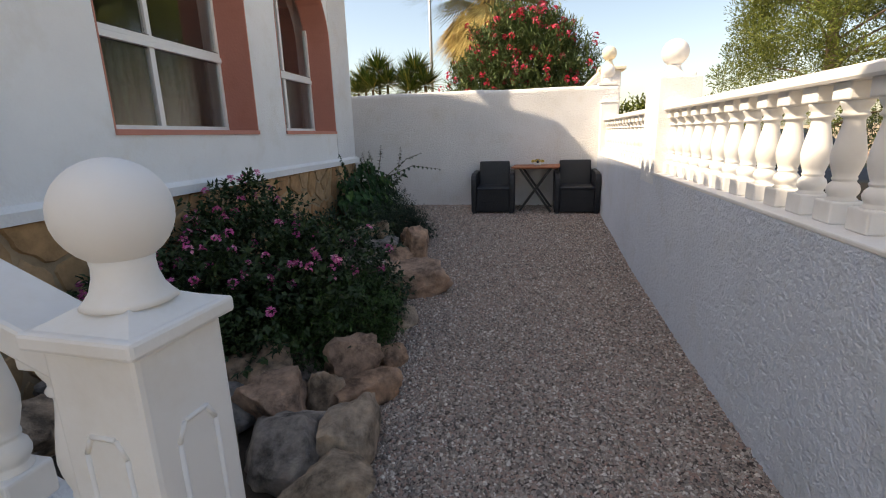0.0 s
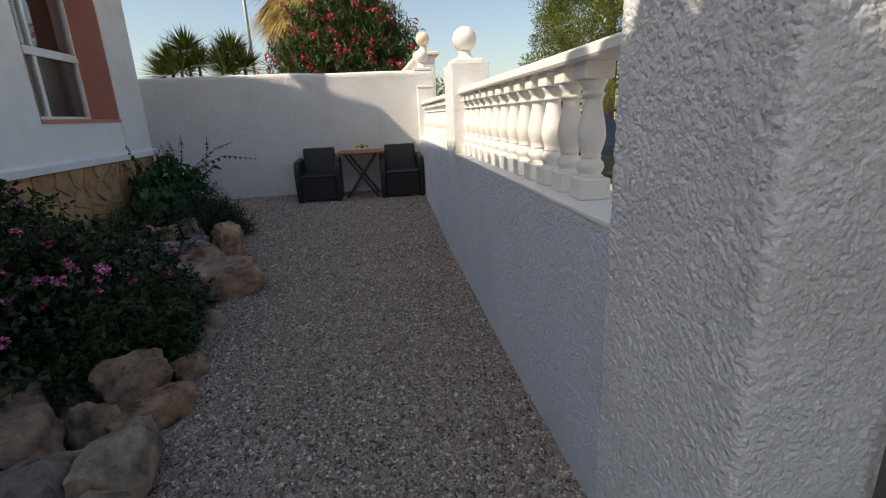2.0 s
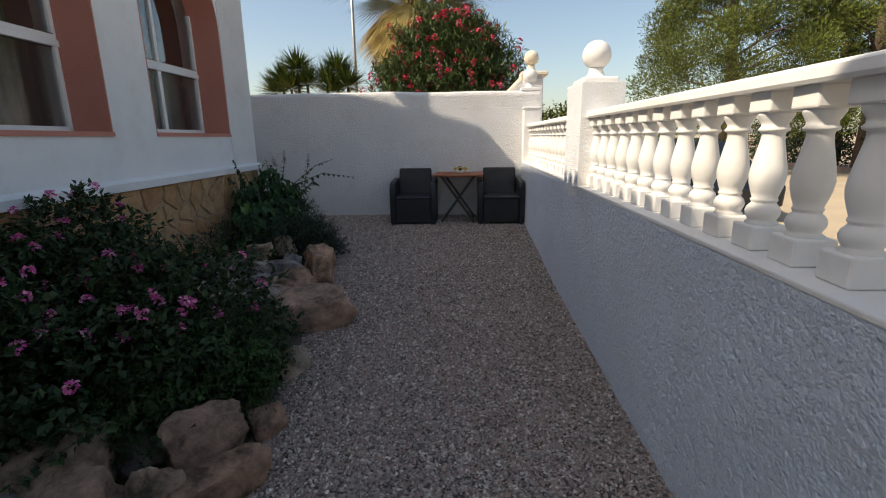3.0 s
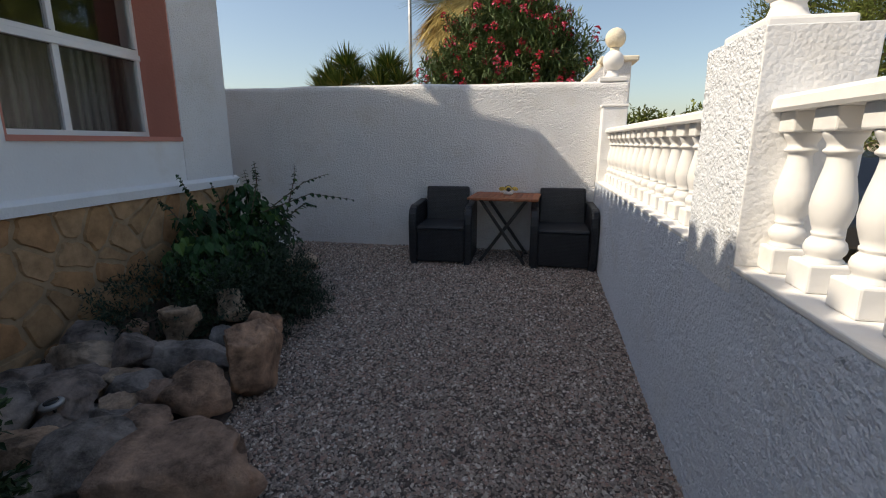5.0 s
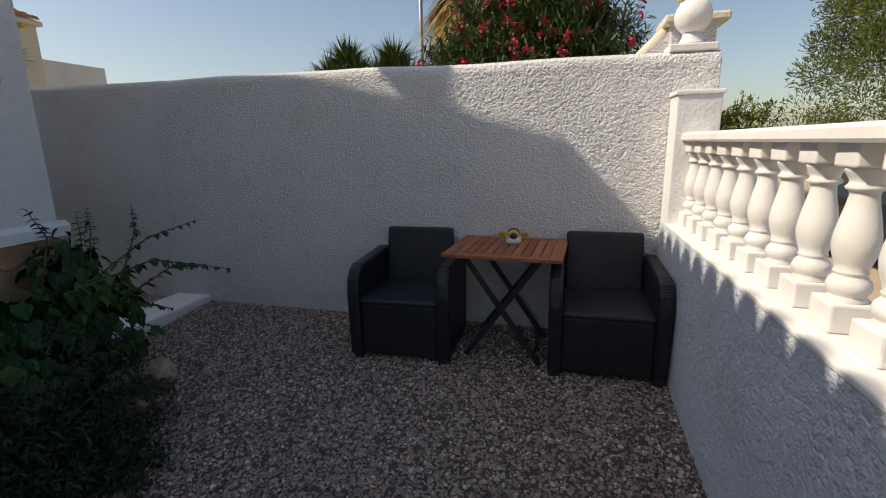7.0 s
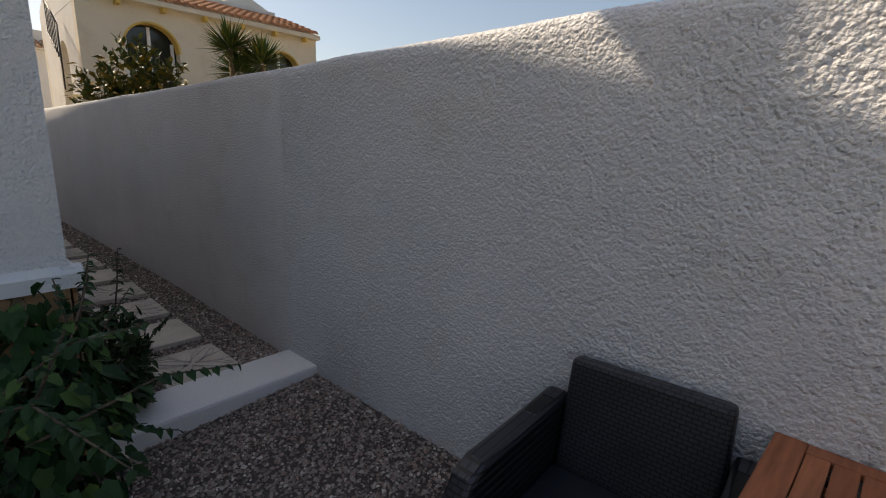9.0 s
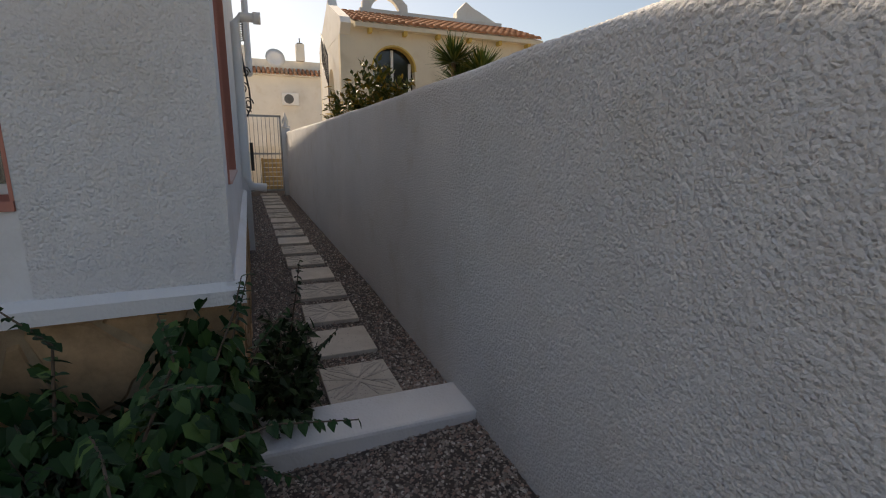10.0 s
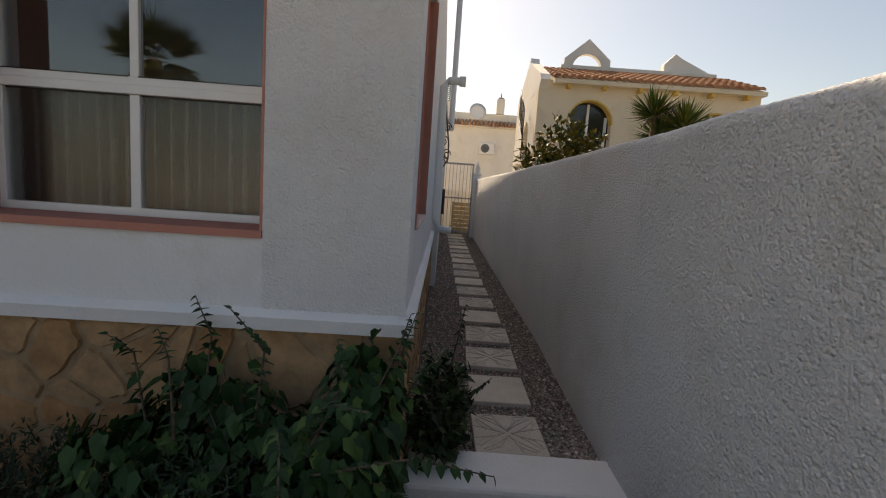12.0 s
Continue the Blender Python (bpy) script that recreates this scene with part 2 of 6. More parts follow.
L_PALM = foliage("palm_frond_leaf", [(0, (0.06, 0.085, 0.03)), (0.7, (0.12, 0.14, 0.05)), (1, (0.22, 0.19, 0.07))], 0.5)
L_DRY = foliage("dry_palm_frond", [(0, (0.34, 0.23, 0.07)), (1, (0.55, 0.42, 0.16))], 0.8)
L_CROTON = foliage("yellowing_shrub_leaf", [(0, (0.05, 0.08, 0.02)), (0.6, (0.10, 0.11, 0.025)), (1, (0.36, 0.22, 0.03))], 0.45)
L_PINKFLOWER = foliage("magenta_petal", [(0, (0.52, 0.07, 0.27)), (0.6, (0.66, 0.15, 0.38)), (1, (0.82, 0.50, 0.58))], 0.7)
L_REDFLOWER = foliage("red_petal", [(0, (0.45, 0.03, 0.05)), (0.7, (0.62, 0.06, 0.12)), (1, (0.72, 0.16, 0.26))], 0.7)

# ---- building helpers ----
def box(bm, x0, y0, z0, x1, y1, z1, m=None):
    made = bmesh.ops.create_cube(bm, size=1)["verts"]
    for v in made:
        v.co = Vector((x0 + (v.co.x + 0.5) * (x1 - x0), y0 + (v.co.y + 0.5) * (y1 - y0), z0 + (v.co.z + 0.5) * (z1 - z0)))
    if m is not None:
        bmesh.ops.transform(bm, matrix=m, verts=made)
    return made


def bevel(bm, width, segments=2, angle=30):
    edges = [e for e in bm.edges if len(e.link_faces) == 2 and e.calc_face_angle(0) > radians(angle)]
    bmesh.ops.bevel(bm, geom=edges, offset=width, segments=segments, profile=0.5, affect="EDGES", clamp_overlap=True)


def boxes(*items, soft=0.0):
    bm = bmesh.new()
    for it in items:
        box(bm, *it)
    if soft:
        bevel(bm, soft)
    return bm


def lathe(bm, profile, steps=20, centre=(0, 0, 0)):
    """profile: (radius, z) pairs from bottom to top."""
    rings = []
    cx, cy, cz = centre
    for r, z in profile:
        rings.append([bm.verts.new((cx + r * math.cos(2 * math.pi * i / steps), cy + r * math.sin(2 * math.pi * i / steps), cz + z)) for i in range(steps)])
    for a, b in zip(rings, rings[1:]):
        for i in range(steps):
            f = bm.faces.new((a[i], a[(i + 1) % steps], b[(i + 1) % steps], b[i]))
            f.smooth = True
    bm.faces.new(list(reversed(rings[0])))
    bm.faces.new(rings[-1])


def tube(bm, points, radii, steps=8):
    """A round bar along points."""
    points = [Vector(p) for p in points]
    if not isinstance(radii, (list, tuple)):
        radii = [radii] * len(points)
    rings = []
    for i, p in enumerate(points):
        d = (points[min(i + 1, len(points) - 1)] - points[max(i - 1, 0)]).normalized()
        a = d.cross(Vector((0, 0, 1)) if abs(d.z) < 0.9 else Vector((1, 0, 0))).normalized()
        b = d.cross(a)
        rings.append([bm.verts.new(p + (a * math.cos(2 * math.pi * k / steps) + b * math.sin(2 * math.pi * k / steps)) * radii[i]) for k in range(steps)])
    for a, b in zip(rings, rings[1:]):
        for k in range(steps):
            f = bm.faces.new((a[k], a[(k + 1) % steps], b[(k + 1) % steps], b[k]))
            f.smooth = True
    bm.faces.new(rings[0])
    bm.faces.new(list(reversed(rings[-1])))
    bmesh.ops.recalc_face_normals(bm, faces=bm.faces)


def prism(bm, outline, depth, m=None):
    """An outline in x, z drawn out along y from 0 to depth."""
    front = [bm.verts.new((x, 0, z)) for x, z in outline]
    back = [bm.verts.new((x, depth, z)) for x, z in outline]
    bm.faces.new(front)
    bm.faces.new(list(reversed(back)))
    for i in range(len(outline)):
        j = (i + 1) % len(outline)
        bm.faces.new((front[j], front[i], back[i], back[j]))
    bmesh.ops.recalc_face_normals(bm, faces=bm.faces)
    if m is not None:
        bmesh.ops.transform(bm, matrix=m, verts=front + back)


def mesh_of(name, bm, *materials):
    me = bpy.data.meshes.new(name)
    bm.to_mesh(me)
    bm.free()
    for mat in materials:
        me.materials.append(mat)
    return me


def part(name, bm, material, parent, label="", m=None):
    ob = new(name, bm if isinstance(bm, bpy.types.Mesh) else mesh_of(name, bm, material))
    ob.parent = parent
    if m is not None:
        ob.matrix_basis = m
    return tagged(ob, label)


def thing(name, label, category, m=None, group="", kind="", bm=None, material=None):
    ob = new(name, mesh_of(name, bm, material) if bm else None)
    if m is not None:
        ob.matrix_basis = m
    return tagged(ob, label, category, group, kind)


def rubble(rng, size, rough=0.18, cuts=2):
    """A broken lump of rock of that size, resting on z = 0."""
    bm = bmesh.new()
    bmesh.ops.create_icosphere(bm, subdivisions=cuts, radius=0.5)
    seed = Vector((rng.uniform(-50, 50), rng.uniform(-50, 50), rng.uniform(-50, 50)))
    flats = [(Vector((rng.gauss(0, 1), rng.gauss(0, 1), rng.gauss(0, 1))).normalized(), rng.uniform(0.23, 0.42)) for _ in range(11)]
    flats.append((Vector((rng.uniform(-0.3, 0.3), rng.uniform(-0.3, 0.3), 1)).normalized(), rng.uniform(0.26, 0.36)))
    for v in bm.verts:
        for n, d in flats:
            over = v.co.dot(n) - d
            if over > 0:
                v.co -= n * over * 0.94
        out = v.co.normalized()
        v.co += out * (noise.noise(v.co * 3 + seed) * 0.45 + noise.noise(v.co * 8 + seed) * 0.35 + noise.noise(v.co * 19 + seed) * 0.18) * rough
    for k in range(3):
        low, high = min(v.co[k] for v in bm.verts), max(v.co[k] for v in bm.verts)
        for v in bm.verts:
            v.co[k] = (v.co[k] - (low if k == 2 else (low + high) / 2)) * size[k] / (high - low)
    bm.normal_update()
    return bm


def grain_sheet(name, line, start, stop, step, grain, depth, seed, place, material):
    """A coat of thrown stucco: a line (a, b) drawn out from start to stop, with grains standing out of it on the line's left side."""
    rng = np.random.default_rng(seed)
    pts = [np.array(p, float) for p in line]
    P, N = [], []
    for a, b in zip(pts, pts[1:]):
        way = (b - a) / np.linalg.norm(b - a)
        n = max(1, int(round(np.linalg.norm(b - a) / step)))
        for i in range(n):
            P.append(a + (b - a) * i / n)
            N.append((-way[1], way[0]))
    P.append(pts[-1])
    N.append(N[-1])
    P, N = np.array(P), np.array(N, float)
    soft = np.array([N[np.clip(np.arange(len(N)) + k, 0, len(N) - 1)] for k in (-2, -1, 0, 1, 2)]).mean(axis=0)
    N = soft / np.linalg.norm(soft, axis=1, keepdims=True)
    ni, nj = len(P), int((stop - start) / step) + 1
    T = np.linspace(start, stop, nj)
    h = np.zeros((ni, nj))
    count = int(1.25 * ni * nj * step * step / grain ** 2)
    ci, cj = rng.uniform(0, ni - 1, count), rng.uniform(0, nj - 1, count)
    r = grain / step * rng.uniform(0.45, 0.95, count)
    tall = rng.uniform(0.35, 1.0, count)
    reach = int(grain / step) + 1
    gi, gj = np.round(ci).astype(int), np.round(cj).astype(int)
    for di in range(-reach, reach + 1):
        for dj in range(-reach, reach + 1):
            ii, jj = gi + di, gj + dj
            ok = (ii >= 0) & (ii < ni) & (jj >= 0) & (jj < nj)
            away = ((ii - ci) ** 2 + (jj - cj) ** 2) / r ** 2
            val = tall * np.sqrt(np.clip(1 - away, 0, None))
            np.maximum.at(h, (ii[ok], jj[ok]), val[ok])
    slow = np.zeros_like(h)
    I, J = np.meshgrid(np.arange(ni) * step, T, indexing="ij")
    for k in range(10):
        fx, fy, ph = rng.normal(0, 7), rng.normal(0, 7), rng.uniform(0, 6.3)
        slow += np.sin(fx * I + fy * J + ph) / 10
    h = h * (0.78 + 0.5 * slow) + slow * 0.5
    XY = P[:, None, :] + N[:, None, :] * (h * depth)[:, :, None]
    verts = place(XY[..., 0], XY[..., 1], np.broadcast_to(T[None, :], h.shape)).reshape(-1, 3)
    q = np.arange(ni * nj).reshape(ni, nj)
    faces = np.stack([q[:-1, :-1], q[:-1, 1:], q[1:, 1:], q[1:, :-1]], -1).reshape(-1, 4)
    me = bpy.data.meshes.new(name)
    me.from_pydata(verts, [], faces.tolist())
    me.polygons.foreach_set("use_smooth", [True] * len(faces))
    me.materials.append(material)
    return me


# ---- setting ----
WALL_Y = 7.89                                   # inner face of the boundary wall
EAST = pose(1.12, 7.8, 0, 0, 0, 0.716)          # street wall: local x outward, y along it, 0 at its far end
COPE, RAIL_LOW, RAIL_TOP = 0.915, 1.402, 1.45
LEVELS = ((-12, -0.15), (3.0, -0.14), (4.8, -0.10), (6.2, -0.01), (7.2, 0.055), (7.9, 0.10), (30, 0.1))


def ground_z(y):
    for (a, za), (b, zb) in zip(LEVELS, LEVELS[1:]):
        if y <= b:
            return za + (zb - za) * (y - a) / (b - a)
    return LEVELS[-1][1]


def wall_rise(x):
    return 0.016 * noise.noise((x * 0.9, 0, 3)) + (0.022 if x < -1 else 0.022 * min(1, max(0, -x)))


def lane_dy(x):
    """The lane narrows a little towards its far end."""
    return -0.027 * max(0.0, -5.0 - x)


def lane_z(x):
    return 0.09 + 0.0155 * max(0.0, -2.6 - x)


bm = bmesh.new()
ys = [-4 + 0.3 * i for i in range(41)]
rows = [[bm.verts.new((x, y, ground_z(y))) for x in (-4.5, -2.5, -0.5, 1.3)] for y in ys]
for a, b in zip(rows, rows[1:]):
    for i in range(3):
        if ys[rows.index(b)] <= 8.05:
            bm.faces.new((a[i], a[i + 1], b[i + 1], b[i]))
thing("floor_gravel_bed", "grey and pink crushed gravel bed of the garden", "ground", kind="structure", bm=bm, material=M_GRAVELBED)

bm = bmesh.new()
box(bm, -15.5, 6.3, -0.3, -2.62, WALL_Y + 0.02, 0.0)
for v in bm.verts:
    if v.co.z > -0.1:
        v.co.z = lane_z(v.co.x)
thing("floor_lane", "gravel bed of the side lane beside the house", "ground", kind="structure", bm=bm, material=M_GRAVELBED)

bm = bmesh.new()
r = 900
bm.faces.new([bm.verts.new(c) for c in ((-r, -r, -0.35), (r, -r, -0.35), (r, r, -0.35), (-r, r, -0.35))])
thing("ground", "pale dry earth reaching the horizon", "ground", kind="structure", bm=bm, material=M_EARTH)
thing("pavement", "pale concrete street beside the garden wall", "road", kind="structure",
      bm=boxes((1.45, -60, -0.34, 15.5, 120, -0.28)), material=M_ROAD)
thing("kerb", "pinkish concrete kerb along the far side of the street", "kerb", kind="structure",
      bm=boxes((15.5, -60, -0.34, 15.8, 120, -0.13), soft=0.02), material=M_KERB)

# boundary wall with a slightly wavy, rounded top
bm = bmesh.new()
n = 110
profile = ((0.0, -0.2), (0.0, 0.95), (0.0, 1.88), (0.012, 1.915), (0.05, 1.93), (0.17, 1.93), (0.21, 1.91), (0.22, 1.88), (0.22, -0.2))
rows = []
for i in range(n + 1):
    x = -14.2 + i * (15.58 / n)
    deep = 0.008 if x > -2.6 else 0.0             # the thick coat lies on this stretch
    rows.append([bm.verts.new((x, WALL_Y + lane_dy(x) + dy + (deep if dy < 0.1 else 0) + (0.006 * noise.noise((x * 1.3, z, 7)) if dy < 0.1 else 0),
                               z + ((wall_rise(x) - deep) if z > 1.5 else 0))) for dy, z in profile])
for a, b in zip(rows, rows[1:]):
    for k in range(len(profile) - 1):
        bm.faces.new((a[k], b[k], b[k + 1], a[k + 1])).smooth = True
bm.faces.new(rows[0])
bm.faces.new(list(reversed(rows[-1])))
bmesh.ops.recalc_face_normals(bm, faces=bm.faces)
north = thing("wall_north", "white rough stucco boundary wall with rounded top", "wall", kind="structure", bm=bm, material=M_ROUGH)


def on_north(a, b, x):
    rise = np.array([wall_rise(v) for v in x[0]])[None, :]
    wave = np.array([0.006 * noise.noise((v * 1.3, 0.95, 7)) for v in x[0]])[None, :]
    return np.stack([x, WALL_Y + a + wave * (a < 0.1), b + rise * np.clip((b - 1.5) / 0.3, 0, 1)], -1)


part("stucco_coat", grain_sheet("stucco_coat", [(0.0, -0.05), (0.0, 0.9), (0.0, 1.87), (0.01, 1.905), (0.045, 1.925), (0.11, 1.93), (0.18, 1.925), (0.215, 1.90)],
                                -2.75, 1.375, 0.0062, 0.0115, 0.0072, 301, on_north, M_ROUGH), None, north, "coarse thrown stucco")

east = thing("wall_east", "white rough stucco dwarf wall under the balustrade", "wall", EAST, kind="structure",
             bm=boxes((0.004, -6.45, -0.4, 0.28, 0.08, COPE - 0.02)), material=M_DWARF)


def upright(x, y, z):
    return np.stack([x, y, z], -1)


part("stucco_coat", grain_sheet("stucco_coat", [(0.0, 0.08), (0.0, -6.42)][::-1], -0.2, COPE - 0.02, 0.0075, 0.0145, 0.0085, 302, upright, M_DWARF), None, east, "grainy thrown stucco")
thing("trim_coping", "smooth white painted coping of the dwarf wall", "trim", EAST, kind="structure",
      bm=boxes((-0.004, -6.42, COPE - 0.021, 0.285, -0.09, COPE), soft=0.006), material=M_CAST)
thing("step", "white painted step at the start of the lane", "step", kind="structure",
      bm=boxes((-2.80, 6.78, -0.1, -2.45, WALL_Y + 0.01, 0.155), soft=0.02), material=M_SMOOTH)

# ---- the house: local x points out of its front, y runs along it, 0 at the far corner ----
TURN = 2.75
HOUSE = pose(-2.45, 6.735, 0, 0, 0, TURN)
LEDGE_LOW, LEDGE_TOP, SILL = 0.907, 0.996, 1.32
WINDOWS = ((0.66, 2.06), (2.60, 4.22))
EAVE, SLOPE = 4.41, 0.385


def facade(width, height, z0, holes, depth):
    """A wall of that width with arched holes through it, thickness to the inside."""
    bm = bmesh.new()
    u = 0.0
    for a, b, low, spring in holes:
        box(bm, -depth, -a, z0, 0, -u, height)
        box(bm, -depth, -b, z0, 0, -a, low)
        c, rr, k = (a + b) / 2, (b - a) / 2, 20
        rim = [(b, low), (b, spring)] + [(c + rr * math.cos(math.pi * i / k), spring + rr * math.sin(math.pi * i / k)) for i in range(1, k)] + [(a, spring), (a, low)]
        top = [(p[0], height) for p in rim]
        for x in (0, -depth):
            vr = [bm.verts.new((x, -p[0], p[1])) for p in rim[1:-1]]
            vt = [bm.verts.new((x, -p[0], height)) for p in rim[1:-1]]
            for i in range(len(vr) - 1):
                bm.faces.new((vr[i], vr[i + 1], vt[i + 1], vt[i]))
        u = b
    box(bm, -depth, -width, z0, 0, -u, height)
    bmesh.ops.remove_doubles(bm, verts=bm.verts, dist=0.0005)
    bmesh.ops.recalc_face_normals(bm, faces=bm.faces)
    return bm


def reveal(a, b, low, spring, depth, thick=0.012):
    """The painted lining of an arched hole, with its sill."""
    bm = bmesh.new()
    c, rr, k = (a + b) / 2, (b - a) / 2, 20
    rim = [(b, low), (b, spring)] + [(c + rr * math.cos(math.pi * i / k), spring + rr * math.sin(math.pi * i / k)) for i in range(1, k)] + [(a, spring), (a, low)]
    inner = []
    for i, p in enumerate(rim):
        q = Vector(p)
        nx = -1 if p[0] > c else 1
        if p[1] <= spring:
            inner.append((q.x + nx * thick, q.y))
        else:
            d = (Vector((c, spring)) - q).normalized() * thick
            inner.append((q.x + d.x, q.y + d.y))
    for i in range(len(rim) - 1):
        vs = [[bm.verts.new((x, -p[0], p[1])) for p in (rim[i], rim[i + 1], inner[i + 1], inner[i])] for x in (0.002, -depth)]
        bm.faces.new(vs[0])
        bm.faces.new(list(reversed(vs[1])))
        bm.faces.new((vs[0][3], vs[0][2], vs[1][2], vs[1][3]))
    box(bm, -depth, -b, low, 0.015, -a, low + 0.035)
    bmesh.ops.recalc_face_normals(bm, faces=bm.faces)
    return bm


house = thing("house", "white rendered house with salmon window reveals and stone plinth", "house", HOUSE, kind="structure")
part("wall", facade(9.0, EAVE, 0.95, [(a, b, SILL, 2.45) for a, b in WINDOWS], 0.45), M_SMOOTH, house)
part("rough_wall_strip", boxes((0.0, -0.655, LEDGE_TOP, 0.008, 0.006, EAVE)), M_ROUGH, house)
# side wall with a recessed window towards the lane
side = bmesh.new()
for b in ((-0.37, 0), (-14.6, -1.66)):
    box(side, b[0], -0.3, 0.95, b[1] if b[1] else -0.001, 0.003, EAVE)
box(side, -1.66, -0.3, 0.95, -0.37, 0.003, 1.37)
box(side, -1.66, -0.3, 3.0, -0.37, 0.003, EAVE)
SIDE = pose(0, 0, 0, 0, 0, -2.0)                # the side wall runs almost along the lane
part("side_wall", side, M_SMOOTH, house, m=SIDE)
part("side_reveal", boxes((-1.66, -0.27, 1.37, -1.645, 0.012, 3.0), (-0.385, -0.27, 1.37, -0.37, 0.012, 3.0)), M_PINK, house, m=SIDE)
part("side_sill", boxes((-1.645, -0.27, 1.37, -0.385, 0.02, 1.385)), M_PALEPINK, house, m=SIDE)
part("side_pane", boxes((-1.66, -0.28, 1.37, -0.37, -0.27, 3.0)), M_DARKGLASS, house, m=SIDE)
part("projecting_wall", boxes((-13.3, -0.3, -0.1, -4.7, 0.10, 2.9)), M_SMOOTH, house, m=SIDE)
part("wall", boxes((-19.5, -9.0, 0, -14.6, 0.003, EAVE), (-14.6, -9.0, 0, -0.3, -8.8, EAVE)), M_SMOOTH, house)
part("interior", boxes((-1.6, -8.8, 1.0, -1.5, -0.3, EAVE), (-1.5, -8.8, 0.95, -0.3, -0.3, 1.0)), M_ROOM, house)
plinth = part("plinth", boxes((-0.3, -9.0, -0.4, 0.0, 0.004, 0.93), (-4.7, -0.3, -0.4, -0.3, 0.0, 0.93)), M_MORTAR, house, "mortar between the stones")
ledge = bmesh.new()
prism(ledge, [(-0.02, LEDGE_LOW), (0.045, LEDGE_LOW), (0.05, LEDGE_LOW + 0.06), (0.012, LEDGE_TOP), (-0.02, LEDGE_TOP)], 9.05, pose(0, -9.0, 0))
prism(ledge, [(-0.02, LEDGE_LOW), (0.045, LEDGE_LOW), (0.05, LEDGE_LOW + 0.06), (0.012, LEDGE_TOP), (-0.02, LEDGE_TOP)], 4.7, SIDE @ pose(0.03, 0.0, 0, 0, 0, 90))
part("ledge", ledge, M_SMOOTH, house, "smooth white ledge above the stone plinth")

# roof: pitched, with barrel tiles ending along the eave
# Offsets (y, rise) of the unseen eave, set by where its shadow falls.
SHADOW_RISE = ((-9.4, 0.40), (-5.77, 0.40), (-5.75, 0.05), (-4.5, 0.015), (-3.5, 0.0), (-2.4, 0.015), (-1.1, 0.005), (-0.1, 0.0), (0.19, 0.0))


def eave_rise(y):
    """Unlevel eave with a step, shaped so its shadow line fits the street wall."""
    return float(np.interp(y, [p[0] for p in SHADOW_RISE], [p[1] for p in SHADOW_RISE]))


def roof_of(y0, y1, lift, back, pitch=0.205, radius=0.088):
    bm = bmesh.new()
    cuts = [y0] + [p[0] for p in SHADOW_RISE if y0 + 0.01 < p[0] < y1 - 0.01] + [y1]
    for a, b in zip(cuts, cuts[1:]):
        prism(bm, [(0.25, EAVE + lift + 0.012), (0.25, EAVE + lift - 0.09), (-back, EAVE + lift - 0.09), (-back, EAVE + lift + SLOPE * (back + 0.2))], b - a, pose(0, a, 0))
    for v in bm.verts:
        v.co.z += eave_rise(v.co.y)
    roof = part("roof", bm, M_SMOOTH, house, "pitched roof with terracotta barrel tiles")
    row = bmesh.new()
    length = (back + 0.28) * math.hypot(1, SLOPE)
    k = 7
    ring0 = [(radius * math.cos(math.pi * i / k), radius * math.sin(math.pi * i / k)) for i in range(k + 1)]
    rings = [[row.verts.new((-d * math.cos(math.atan(SLOPE)), y, d * math.sin(math.atan(SLOPE)) + z)) for y, z in ring0] for d in (0, length)]
    for i in range(k):
        row.faces.new((rings[0][i], rings[0][i + 1], rings[1][i + 1], rings[1][i])).smooth = True
    row.faces.new(rings[0])
    row.faces.new(rings[1])
    bmesh.ops.recalc_face_normals(row, faces=row.faces)
    me = mesh_of("roof_tile", row, M_TILE)
    for i in range(int((y1 - y0) / pitch)):
        y = y0 + 0.1 + pitch * i
        part("roof_tile", me, None, roof, m=pose(0.28, y, EAVE + lift - 0.02 + eave_rise(y)))
    return roof


roof_of(-5.75, 0.19, 0.0, 4.0)
roof_of(-9.4, -5.77, 0.0, 4.0, 0.27, 0.115)
# Unseen upper volume, added and drawn far back to shade the lane wall.
part("lane_shading_storey", boxes((-19.5, -9.1, EAVE - 0.1, -4.0, 0.003, 6.8)), M_SMOOTH, house)
# Added unseen shape, outlined so its shadow splits the sunlight on the north wall.
orn = bmesh.new()
prism(orn, [(-0.36, 4.55), (-0.50, 4.72), (-0.78, 4.84), (-1.0, 5.06), (-1.16, 5.35), (-1.15, 5.6), (-1.4, 5.62), (-1.5, 5.4), (-1.22, 5.16), (-1.08, 4.97), (-0.95, 4.82), (-0.92, 4.55)], 0.16, pose(0, 0.03, 0))
part("roof_shadow_caster", orn, M_SMOOTH, house, "unseen curved white shape on the gable, cut to cast the wall shadow")


